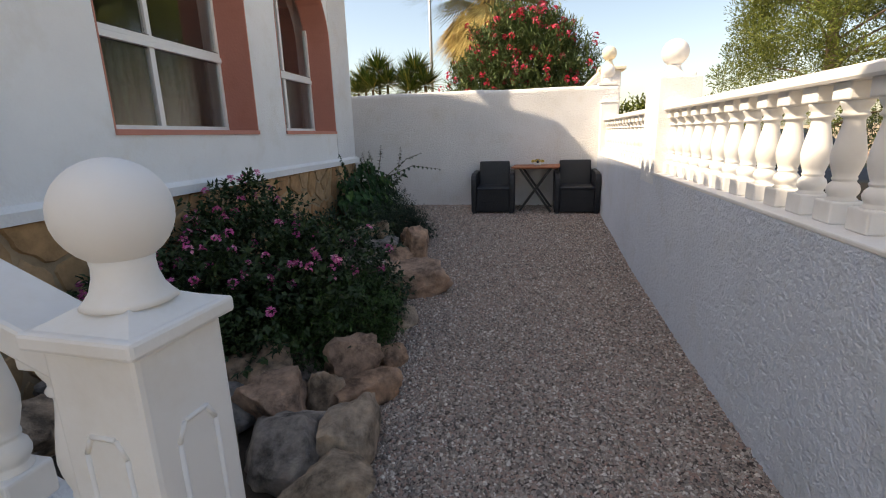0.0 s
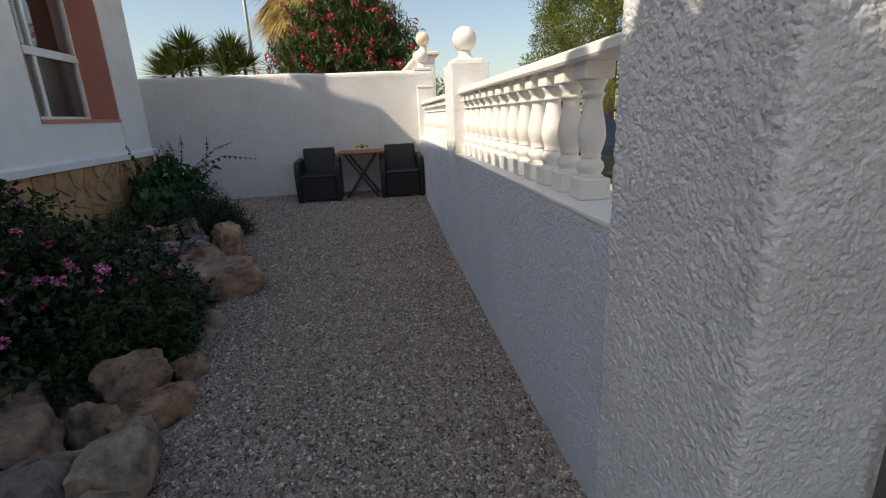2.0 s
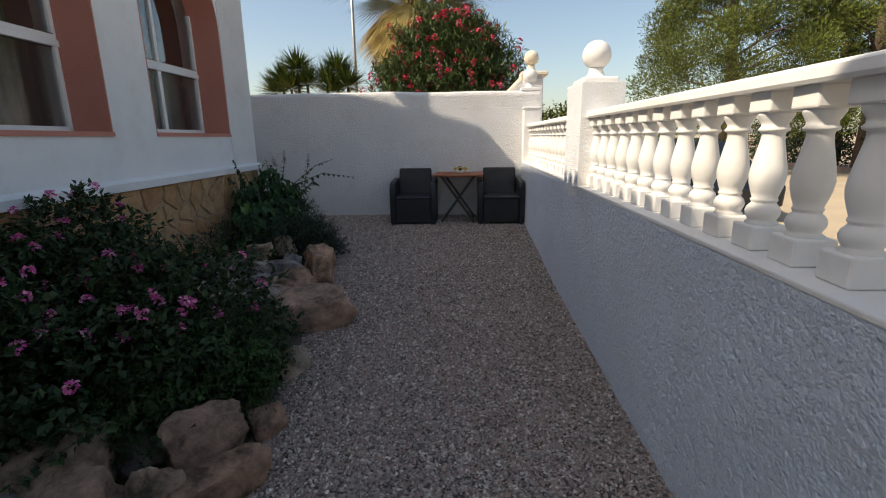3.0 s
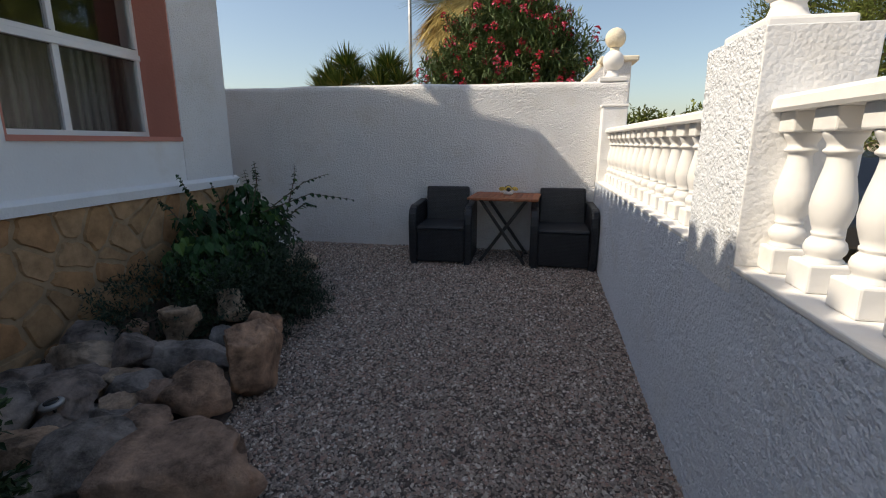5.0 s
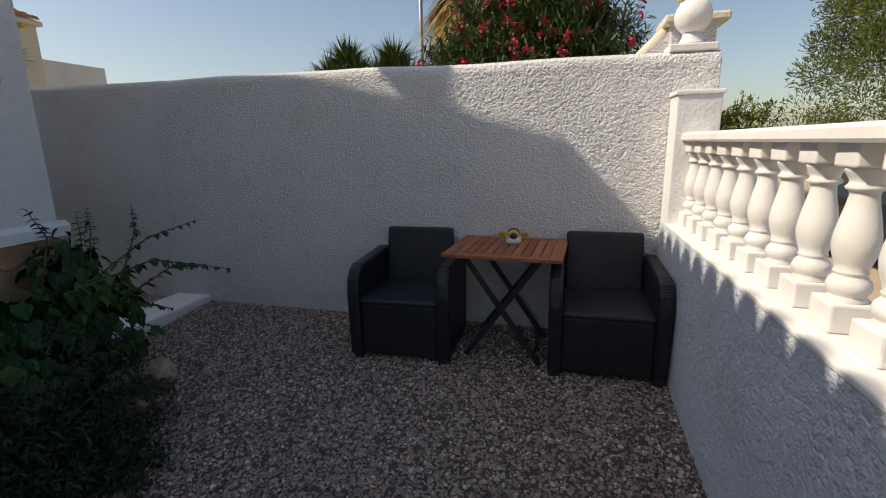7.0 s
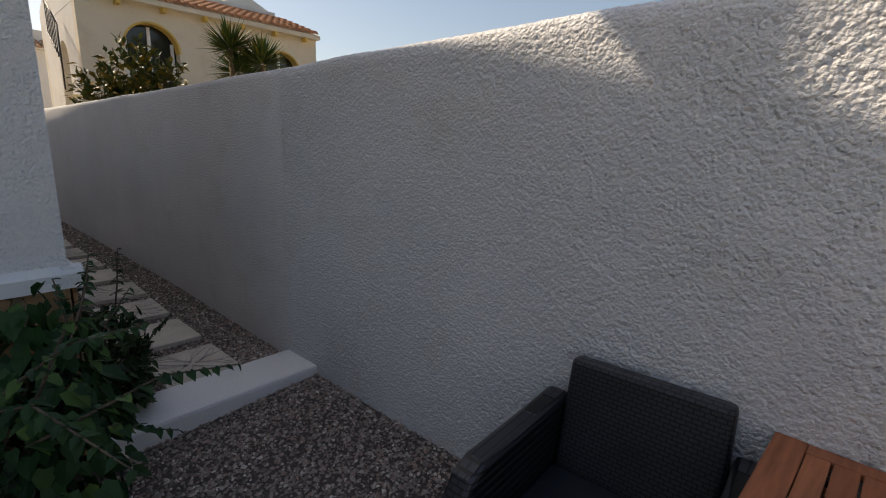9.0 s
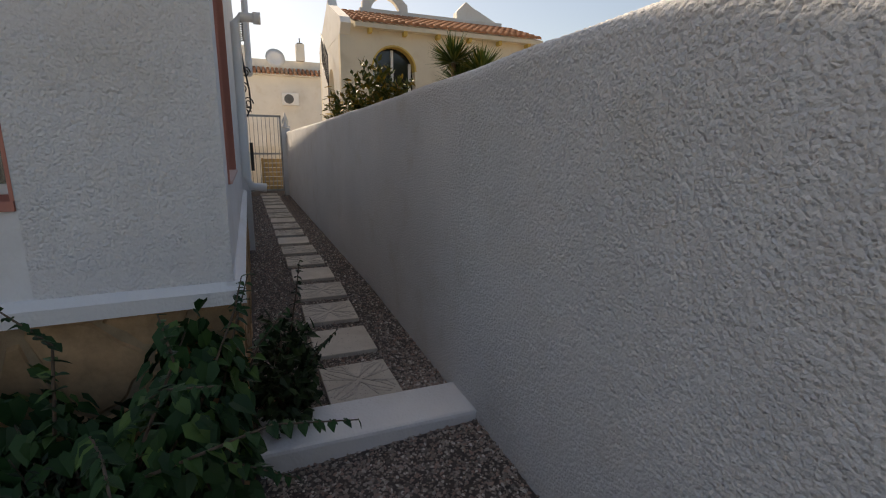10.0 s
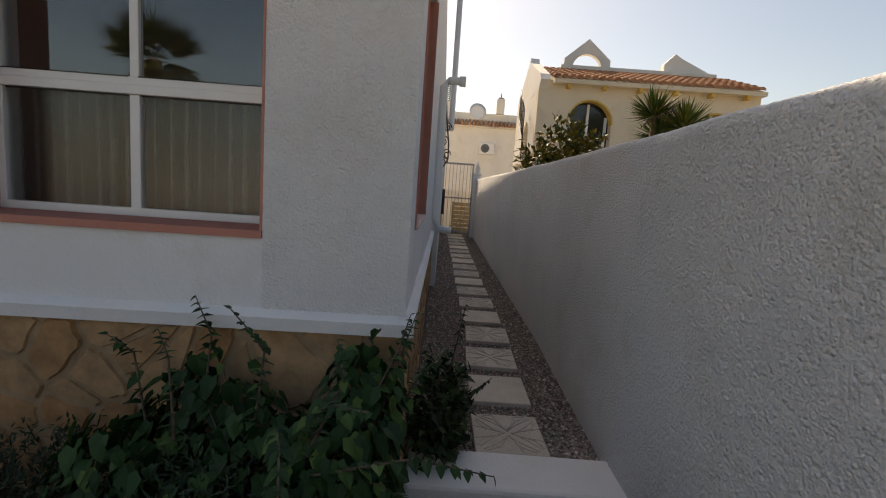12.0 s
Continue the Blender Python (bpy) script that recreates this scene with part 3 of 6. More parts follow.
def window(a, b):
    """Sliding window in an arched hole: four panes, curtain behind."""
    x = -0.335
    low, head, mid, tr = SILL + 0.035, 2.45 + (b - a) / 2, (a + b) / 2 + 0.03, 1.975
    fr = boxes((x, -b, low, x + 0.05, -a, low + 0.04), (x, -b, tr - 0.025, x + 0.06, -a, tr + 0.02),
               (x, -a - 0.045, low, x + 0.05, -a - 0.012, 2.6), (x, -b + 0.012, low, x + 0.05, -b + 0.045, 2.6),
               (x, -mid - 0.025, low, x + 0.045, -mid + 0.025, tr), (x, -mid - 0.022, tr, x + 0.045, -mid + 0.022, head - 0.03),
               (x + 0.03, -b + 0.05, tr + 0.02, x + 0.055, -a - 0.045, tr + 0.06), soft=0.004)
    win = part("window", fr, M_ALU, house, "white lacquered aluminium window frame")
    part("reveal", reveal(a, b, SILL, 2.45, 0.335), M_PINK, win, "salmon painted reveal and sill")
    for u0, u1 in ((a + 0.045, mid - 0.025), (mid + 0.025, b - 0.045)):
        pane = part("pane", boxes((x + 0.018, -u1, low + 0.04, x + 0.024, -u0, tr - 0.025)), M_GLASS_RIPPLED, win)
        pane.visible_shadow = False
        top = part("pane", boxes((x + 0.018, -u1, tr + 0.02, x + 0.024, -u0, head - 0.02)), M_GLASS, win)
        top.visible_shadow = False
        # dark gasket lines
        part("gasket", boxes((x + 0.022, -u1, tr - 0.031, x + 0.03, -u0, tr - 0.025), (x + 0.022, -u1, tr + 0.056, x + 0.058, -u0, tr + 0.061)), M_RUBBER, win)
    cur = bmesh.new()
    n = 240
    pts = [(x - 0.13 + 0.03 * math.sin(i * 0.48) + 0.010 * math.sin(i * 0.31 + 1), -(a + (b - a) * i / n)) for i in range(n + 1)]
    v0 = [cur.verts.new((px, py, 1.37)) for px, py in pts]
    v1 = [cur.verts.new((px, py, 2.0)) for px, py in pts]
    for i in range(n):
        if math.sin(i * 0.48) > 0.5 + 0.25 * math.sin(i * 0.11):     # open between the gathered folds
            cur.faces.new((v0[i], v0[i + 1], v1[i + 1], v1[i])).smooth = True
    bmesh.ops.delete(cur, geom=[v for v in cur.verts if not v.link_faces], context="VERTS")
    part("curtain", cur, M_CURTAIN, win, "grey pleated net curtain")


for a, b in WINDOWS:
    window(a, b)

# ---- balustrade ----
def baluster_profile():
    pts = [(0.046, 0.078), (0.048, 0.084), (0.040, 0.092), (0.042, 0.098), (0.048, 0.108), (0.050, 0.120), (0.046, 0.134), (0.036, 0.146), (0.034, 0.150), (0.038, 0.154), (0.038, 0.160), (0.035, 0.164),
           (0.041, 0.182), (0.048, 0.206), (0.0515, 0.232), (0.049, 0.258), (0.042, 0.296), (0.034, 0.334), (0.031, 0.356), (0.032, 0.366), (0.041, 0.371), (0.043, 0.377),
           (0.036, 0.385), (0.036, 0.394), (0.042, 0.404), (0.048, 0.416), (0.050, 0.424), (0.046, 0.428)]
    return pts


bm = bmesh.new()
lathe(bm, baluster_profile(), 20)
SHAFT = mesh_of("shaft", bm, M_CAST)
BASE = mesh_of("base", boxes((-0.058, -0.058, 0, 0.058, 0.058, 0.08), soft=0.007), M_CAST)
HEAD = mesh_of("head", boxes((-0.055, -0.055, 0.426, 0.055, 0.055, 0.489), soft=0.006), M_CAST)


def baluster(m, label):
    ob = thing("baluster", label, "baluster", m, "balusters of the street wall")
    part("base", BASE, None, ob)
    part("shaft", SHAFT, None, ob)
    part("head", HEAD, None, ob)
    return ob


rng = random.Random(4)
first = None
for start, stop in ((-5.98, -3.60), (-2.94, -0.15)):
    count = round((stop - start) / 0.2)
    for i in range(count + 1):
        v = start + (stop - start) * i / count
        m = EAST @ pose(0.122, v, COPE, 0, 0, rng.uniform(-3, 3))
        if first is None:
            first = baluster(m, "white painted concrete baluster standing on the coping")
        else:
            copy_thing(first, m)


def rail(v0, v1):
    bm = bmesh.new()
    prism(bm, [(0.038, RAIL_LOW + 0.010), (0.044, RAIL_LOW), (0.202, RAIL_LOW), (0.208, RAIL_LOW + 0.010), (0.206, RAIL_TOP - 0.012), (0.192, RAIL_TOP), (0.056, RAIL_TOP), (0.040, RAIL_TOP - 0.012)], v1 - v0, pose(0, v0, 0))
    thing("handrail", "white painted concrete rail on top of the balusters", "rail", EAST, "rails of the street wall", bm=bm, material=M_CAST)


rail(-6.38, -3.555)
rail(-3.085, -0.105)


def ball_finial(parent, x, y, z, r=0.105):
    foot = boxes((x - 0.115, y - 0.115, z, x + 0.115, y + 0.115, z + 0.045), soft=0.008)
    part("finial_foot", foot, M_CAST, parent)
    bm = bmesh.new()
    lathe(bm, [(0.105, z + 0.045), (0.085, z + 0.055), (0.06, z + 0.085), (0.05, z + 0.115), (0.055, z + 0.125)], 24, (x, y, 0))
    part("finial_neck", bm, M_CAST, parent)
    bm = bmesh.new()
    k = 14
    lathe(bm, [(max(0.004, r * math.sin(math.pi * i / k)), z + 0.115 + r - r * math.cos(math.pi * i / k)) for i in range(k + 1)], 28, (x, y, 0))
    part("ball", bm, M_CAST, parent, "round white concrete ball")


pillar = thing("gate_pillar", "white stucco pillar with a concrete ball on top", "pillar", EAST)
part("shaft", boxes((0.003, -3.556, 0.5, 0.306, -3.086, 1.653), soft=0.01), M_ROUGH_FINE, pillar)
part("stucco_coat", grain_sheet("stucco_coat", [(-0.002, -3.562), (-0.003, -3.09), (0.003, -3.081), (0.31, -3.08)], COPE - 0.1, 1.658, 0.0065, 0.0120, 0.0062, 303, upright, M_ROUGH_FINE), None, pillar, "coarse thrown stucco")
part("smooth_face", boxes((-0.005, -3.567, COPE, 0.305, -3.555, 1.652), soft=0.003), M_SMOOTH, pillar, "smooth painted face")
ball_finial(pillar, 0.15, -3.32, 1.645)
part("cap", boxes((0.02, -3.49, 1.65, 0.28, -3.15, 1.695), soft=0.012), M_CAST, pillar)

pillar = thing("gate_pillar", "white rough stucco pillar beside the garden gate", "pillar", EAST)
part("shaft", boxes((0.004, -6.962, -0.3, 0.352, -6.408, 1.655), soft=0.012), M_ROUGH_FINE, pillar)
part("stucco_coat", grain_sheet("stucco_coat", [(0.36, -6.97), (0.01, -6.97), (0.0, -6.966), (-0.004, -6.955), (-0.004, -6.415), (0.0, -6.404), (0.01, -6.40), (0.30, -6.40)], -0.2, 1.662, 0.0052, 0.0120, 0.0085, 304, upright, M_ROUGH_FINE), None, pillar, "coarse thrown stucco")
part("cap", boxes((0.04, -6.88, 1.66, 0.30, -6.5, 1.70), soft=0.012), M_CAST, pillar)
ball_finial(pillar, 0.15, -6.63, 1.69)

post = thing("end_post", "square white post where the balustrade meets the wall", "post", EAST)
part("shaft", boxes((0.0, -0.11, COPE - 0.02, 0.235, 0.085, 1.66), soft=0.006), M_SMOOTH, post)
part("cap", boxes((-0.012, -0.12, 1.66, 0.245, 0.088, 1.685), soft=0.006), M_CAST, post)

fin = thing("wall_finial", "white concrete ball finial on the end of the wall", "finial")
part("foot", boxes((1.09, 7.90, 1.925, 1.36, 8.10, 1.97), soft=0.008), M_CAST, fin)
bm = bmesh.new()
lathe(bm, [(0.085, 1.97), (0.07, 1.985), (0.052, 2.02), (0.05, 2.04)], 24, (1.225, 8.0, 0))
part("neck", bm, M_CAST, fin)
bm = bmesh.new()
lathe(bm, [(max(0.004, 0.105 * math.sin(math.pi * i / 14)), 2.135 - 0.105 * math.cos(math.pi * i / 14)) for i in range(15)], 28, (1.225, 8.0, 0))
part("ball", bm, M_CAST, fin)

# the neighbour's stair pillar just behind
nb = thing("stair_pillar", "cream stucco stair pillar with sloping rail and ball", "pillar")
part("shaft", boxes((1.20, 8.55, -0.3, 1.50, 8.85, 2.22), soft=0.01), M_ROUGH, nb)
part("cap", boxes((1.15, 8.50, 2.21, 1.57, 8.90, 2.27), soft=0.015), M_CREAM, nb)
bm = bmesh.new()
tube(bm, [(1.22, 8.68, 2.22), (0.62, 8.68, 1.62)], 0.045, 8)
part("sloping_rail", bm, M_CREAM, nb)
bm = bmesh.new()
prism(bm, [(0.66, 1.3), (1.2, 1.3), (1.2, 2.18), (0.66, 1.64)], 0.2, pose(0, 8.58, 0))
part("sloping_wall", bm, M_ROUGH, nb)
bm = bmesh.new()
lathe(bm, [(0.10, 2.27), (0.08, 2.30), (0.05, 2.36), (0.055, 2.38)] , 20, (1.32, 8.68, 0))
part("neck", bm, M_CREAM, nb)
bm = bmesh.new()
lathe(bm, [(max(0.004, 0.115 * math.sin(math.pi * i / 14)), 2.485 - 0.115 * math.cos(math.pi * i / 14)) for i in range(15)], 24, (1.32, 8.68, 0))
part("ball", bm, M_CREAM, nb)

# steel gate beyond the pillar
gate = thing("garden_gate", "dark grey sheet steel gate between the pillars", "gate", EAST)
part("panel", boxes((0.30, -8.1, -0.05, 0.315, -7.05, 1.55)), M_GREYSTEEL, gate)
part("frame", boxes((0.29, -7.05, -0.08, 0.335, -7.0, 1.6), (0.29, -8.15, -0.08, 0.335, -8.1, 1.6), (0.29, -8.1, 1.55, 0.335, -7.05, 1.6), soft=0.004), M_GREYSTEEL, gate)

# ---- stair pillar of the house and its sloping rail ----
sp = thing("stair_pillar", "white concrete stair pillar with recessed panels and ball", "pillar", pose(-0.563, 0.84, -0.028, 0, 0, -3))
part("shaft", boxes((-0.112, -0.112, -0.2, 0.112, 0.112, 0.92), soft=0.012), M_CAST, sp)
for turn in (0, 90, 180, 270):
    bm = bmesh.new()
    pts = [(-0.05, 0.05), (0.05, 0.05), (0.05, 0.70), (0.03, 0.74), (-0.03, 0.74), (-0.05, 0.70)]
    for a, b in zip(pts, pts[1:] + pts[:1]):
        tube(bm, [(a[0], -0.1125, a[1]), (b[0], -0.1125, b[1])], 0.006, 6)
    part("panel_moulding", bm, M_CAST, sp, m=pose(0, 0, 0, 0, 0, turn))
part("cap", boxes((-0.135, -0.135, 0.92, 0.135, 0.135, 0.958), soft=0.009), M_CAST, sp)
bm = bmesh.new()
bmesh.ops.create_cone(bm, segments=4, radius1=0.165, radius2=0.075, depth=0.035, cap_ends=True, matrix=pose(0, 0, 0.975, 0, 0, 45))
part("cap_slope", bm, M_CAST, sp)
bm = bmesh.new()
lathe(bm, [(0.088, 0.985), (0.078, 0.996), (0.066, 1.014), (0.058, 1.04), (0.056, 1.06), (0.058, 1.08)], 28)
part("neck", bm, M_CAST, sp)
bm = bmesh.new()
lathe(bm, [(max(0.004, 0.105 * math.sin(math.pi * i / 16)), 1.165 - 0.105 * math.cos(math.pi * i / 16)) for i in range(17)], 32)
part("ball", bm, M_CAST, sp)

rl = thing("stair_rail", "white concrete stair rail sloping up beside the pillar", "rail")
bm = bmesh.new()
prism(bm, [(-0.54, 0.78), (-0.54, 0.86), (-2.15, 1.62), (-2.15, 1.54)], 0.16, pose(-0.12, 0.76, 0))
bevel(bm, 0.01)
part("handrail", bm, M_CAST, rl)
bm = bmesh.new()
prism(bm, [(-0.54, -0.2), (-0.54, 0.22), (-2.15, 0.98), (-2.15, -0.2)], 0.2, pose(-0.12, 0.74, 0))
part("stair_cheek", bm, M_ROUGH_FINE, rl)
for i in range(6):
    x = -0.775 - 0.24 * i
    copy_thing(first, Matrix.Translation((x, 0.84, 0.20 + 0.472 * (-0.66 - x) + 0.03)) @ Matrix.Diagonal((1, 1, 1.22, 1)))

# ---- furniture by the wall ----
def armchair(m, label):
    ob = thing("armchair", label, "chair", m, "garden armchairs")
    bm = boxes((-0.25, -0.285, 0.03, 0.25, 0.26, 0.37), soft=0.012)
    part("seat_box", bm, M_WEAVE, ob)
    part("seat", boxes((-0.25, -0.30, 0.37, 0.25, 0.20, 0.405), soft=0.014), M_RATTAN, ob)
    arm = bmesh.new()
    out = [(-0.30, 0.02), (-0.315, 0.20), (-0.32, 0.44), (-0.305, 0.53), (-0.265, 0.59), (-0.20, 0.615), (0.0, 0.62), (0.30, 0.63), (0.30, 0.02)]
    prism(arm, out, 0.08, Matrix.Rotation(math.pi / 2, 4, "Z"))
    bevel(arm, 0.018, 2, 40)
    me = mesh_of("arm", arm, M_WEAVE)
    part("arm", me, None, ob, m=pose(-0.25, 0, 0))
    part("arm", me, None, ob, m=pose(0.33, 0, 0))
    back = boxes((-0.248, -0.035, 0.0, 0.248, 0.035, 0.44))
    for v in back.verts:
        if v.co.z > 0.3:
            v.co.x *= 0.97
    bevel(back, 0.02, 3)
    part("backrest", back, M_WEAVE, ob, m=pose(0, 0.225, 0.335, -9, 0, 0))
    foot = mesh_of("foot", boxes((-0.03, -0.03, -0.005, 0.03, 0.03, 0.035), soft=0.006), M_RATTAN)
    for x in (-0.28, 0.28):
        for y in (-0.27, 0.26):
            part("foot", foot, None, ob, m=pose(x, y, 0))
    return ob


armchair(pose(-0.47, 7.53, ground_z(7.4) - 0.01, 0, 0, 2), "dark anthracite woven resin armchair against the wall")
armchair(pose(0.785, 7.55, ground_z(7.4) - 0.01, 0, 0, 0.5), "dark anthracite woven resin armchair in the wall corner")

TABLE = pose(0.183, 7.57, ground_z(7.5), 0, 0, -3)
table = thing("folding_table", "slatted hardwood folding table with black crossed legs", "table", TABLE)
TT = 0.69
top = part("tabletop", boxes((-0.2815, -0.30, TT - 0.022, 0.2815, -0.245, TT), soft=0.004), M_WOOD, table, "reddish brown slatted wooden top")
part("end_board", boxes((-0.2815, 0.245, TT - 0.022, 0.2815, 0.30, TT), soft=0.004), M_WOOD, top)
slat = mesh_of("slat", boxes((-0.0252, -0.2445, TT - 0.02, 0.0252, 0.2445, TT), soft=0.003), M_WOOD)
for i in range(12):
    if 0 < i < 11:
        part("slat", slat, None, top, m=pose(-0.2541 + (i - 1) * 0.05647, 0, 0))
for s in (-1, 1):
    part("side_board", boxes((s * 0.3190 - 0.037, -0.301, TT - 0.021, s * 0.3190 + 0.037, 0.301, TT + 0.001), soft=0.004), M_WOOD, top)
for y in (-0.14, 0.14):
    part("batten", boxes((-0.33, y - 0.02, TT - 0.045, 0.33, y + 0.02, TT - 0.023)), M_WOOD, table)
for y in (-0.20, 0.20):
    for s in (-1, 1):
        bm = bmesh.new()
        box(bm, -0.016, -0.012, -0.41, 0.016, 0.012, 0.41)
        bevel(bm, 0.004)
        part("leg", bm, M_BLACK, table, m=pose(0, y + 0.014 * s, TT / 2 - 0.01, 0, s * 35.5, 0))
for s in (-1, 1):
    bm = bmesh.new()
    tube(bm, [(s * 0.2, -0.21, 0.05), (s * 0.2, 0.21, 0.05)], 0.009)
    part("crossbar", bm, M_BLACK, table)

orn = thing("bee_ornament", "striped bee ornament with yellow swirled wings on a white base", "ornament", TABLE @ pose(0.015, 0.10, TT + 0.001, 0, 0, 10) @ Matrix.Scale(0.8, 4))
bm = bmesh.new()
lathe(bm, [(0.050, 0.0), (0.062, 0.006), (0.066, 0.018), (0.060, 0.036), (0.046, 0.050), (0.034, 0.056)], 24)
part("base", bm, M_STONEWARE, orn, "white glazed base")
bm = bmesh.new()
bmesh.ops.create_uvsphere(bm, u_segments=20, v_segments=12, radius=0.05, matrix=pose(0, 0.012, 0.070) @ Matrix.Diagonal((1, 1.15, 0.9, 1)))
for f in bm.faces:
    f.smooth = True
body = part("body", bm, M_YELLOWGLAZE, orn, "yellow glazed bee body")
for y, r in ((0.0, 0.0475), (0.028, 0.047)):
    bm = bmesh.new()
    tube(bm, [(r * math.cos(a), y, 0.070 + 0.93 * r * math.sin(a)) for a in [math.pi * i / 12 for i in range(13)]], 0.0065, 6)
    part("stripe", bm, M_BLACK, body)
bm = bmesh.new()
bmesh.ops.create_uvsphere(bm, u_segments=16, v_segments=10, radius=0.030, matrix=pose(0, -0.036, 0.066))
for f in bm.faces:
    f.smooth = True
part("head", bm, M_BLACK, orn, "glossy black head")
for s in (-1, 1):
    bm = bmesh.new()
    bmesh.ops.create_uvsphere(bm, u_segments=18, v_segments=8, radius=0.044, matrix=pose(s * 0.088, -0.02, 0.078, 0, s * 12, s * 8) @ Matrix.Diagonal((1, 0.22, 0.62, 1)))
    for f in bm.faces:
        f.smooth = True
    wing = part("wing", bm, M_YELLOWGLAZE, orn, "flat yellow wing")
    bm = bmesh.new()
    tube(bm, [(s * (0.094 + (0.019 - 0.0013 * i) * math.cos(0.5 * i)), -0.0315, 0.076 + (0.017 - 0.0012 * i) * math.sin(0.5 * i)) for i in range(14)], 0.0022, 5)
    part("swirl", bm, M_BLACK, wing)

# ---- plants ----
def leaf_mesh(name, pos, way, up, length, width, material, heart=False):
    """Many leaves in one mesh; pos, way, up are (n, 3) arrays, length and width (n,)."""
    n = len(pos)
    way = way / np.linalg.norm(way, axis=1, keepdims=True)
    sidev = np.cross(way, up)
    sidev /= np.linalg.norm(sidev, axis=1, keepdims=True) + 1e-9
    nor = np.cross(sidev, way)
    L, W = length[:, None], width[:, None]
    if heart:
        spots = ((0.0, 0, 0), (-0.10, 0.62, 0.10), (0.28, 1.0, 0.16), (0.66, 0.55, 0.06), (1.0, 0, -0.12), (0.66, -0.55, 0.06), (0.28, -1.0, 0.16), (-0.10, -0.62, 0.10), (0.4, 0, 0))
        faces = [(8, 0, 1, 2), (8, 2, 3, 4), (8, 4, 5, 6), (8, 6, 7, 0)]
    else:
        spots = ((0, 0, 0), (0.42, 1.0, 0.12), (1.0, 0, -0.06), (0.42, -1.0, 0.12))
        faces = [(0, 2, 1), (0, 3, 2)]
    k = len(spots)
    verts = np.zeros((n, k, 3))
    for j, (a, b, c) in enumerate(spots):
        verts[:, j] = pos + way * L * a + sidev * W * 0.5 * b + nor * W * c
    idx = np.arange(n)[:, None] * k
    me = bpy.data.meshes.new(name)
    allf = np.concatenate([idx + np.array(f)[None, :] for f in faces])
    me.from_pydata(verts.reshape(-1, 3), [], allf.tolist())
    me.materials.append(material)
    return me


def unit(rng, n):
    v = rng.normal(size=(n, 3))
    return v / np.linalg.norm(v, axis=1, keepdims=True)


def in_blobs(rng, n, blobs, shell=0.55):
    """Points in lumpy ellipsoids, most of them near the surface, and their outward ways."""
    sizes = np.array([b[3] * b[4] * b[5] for b in blobs]) ** (2 / 3)
    pick = rng.choice(len(blobs), n, p=sizes / sizes.sum())
    B = np.array(blobs)[pick]
    d = unit(rng, n)
    lump = 1 + 0.16 * np.sin(d[:, 0] * 5 + B[:, 0] * 9) * np.cos(d[:, 1] * 6 + B[:, 1] * 7) + 0.10 * np.sin(d[:, 2] * 11 + d[:, 0] * 9)
    r = (shell + (1 - shell) * rng.random(n) ** 0.5) * lump
    p = B[:, :3] + d * B[:, 3:] * r[:, None]
    return p, d


def sprays(rng, count, pos, out, per, reach, length, width, spread=0.7, droop=0.0):
    """Leaves along short twigs that start at pos and point outwards."""
    tw = out + unit(rng, len(out)) * spread
    tw[:, 2] += 0.15 - droop
    tw /= np.linalg.norm(tw, axis=1, keepdims=True)
    P, Wy = [], []
    for j in range(per):
        f = (j + 0.5) / per
        P.append(pos + tw * reach * f)
        side = unit(rng, len(pos))
        Wy.append(tw * 0.55 + side * 0.85)
    P, Wy = np.concatenate(P), np.concatenate(Wy)
    n = len(P)
    return P, Wy, np.tile([0.0, 0.0, 1.0], (n, 1)) + unit(rng, n) * 0.5, length * (0.7 + 0.6 * rng.random(n)), width * (0.7 + 0.6 * rng.random(n))


def floor_cut(arrays, low):
    keep = arrays[0][:, 2] > low
    return [a[keep] for a in arrays]


def stems(name, ends, root, radius, material, parent):
    bm = bmesh.new()
    for e in ends:
        e = Vector(e)
        root_v = Vector(root)
        mid = root_v.lerp(e, 0.5) + Vector((0, 0, 0.12 * (e - root_v).length))
        tube(bm, [root_v, mid, e], [radius, radius * 0.7, radius * 0.35], 6)
    return part(name, bm, material, parent)


def blossoms(name, rng, centres, outs, per, size, material, parent):
    """Round heads of small petals."""
    P, Wy = [], []
    for c, o in zip(centres, outs):
        d = unit(rng, per) + np.array(o) * 0.8
        d /= np.linalg.norm(d, axis=1, keepdims=True)
        P.append(np.array(c) + d * size * 0.55)
        Wy.append(np.cross(d, unit(rng, per)) + d * 0.25)
    P, Wy = np.concatenate(P), np.concatenate(Wy)
    n = len(P)
    me = leaf_mesh(name, P, Wy, unit(rng, n) * 0.4 + np.array([0, 0, 1.0]), np.full(n, size * 0.62), np.full(n, size * 0.55), material)
    return part(name, me, None, parent)


def shrub(name, label, blobs, seed, twigs, per, reach, length, width, leafmat, low, root, heart=False, shell=0.5, spread=0.7, droop=0.0):
    rng = np.random.default_rng(seed)
    ob = thing(name, label, "shrub")
    p, d = in_blobs(rng, twigs, blobs, shell)
    arrays = floor_cut(sprays(rng, twigs, p, d, per, reach, length, width, spread, droop), low)
    part("foliage", leaf_mesh("foliage", *arrays, leafmat, heart), None, ob)
    ends = p[rng.choice(len(p), 26)]
    stems("stem", [e for e in ends if e[2] > low], root, 0.012, M_BARK, ob)
    return ob, p, d, rng


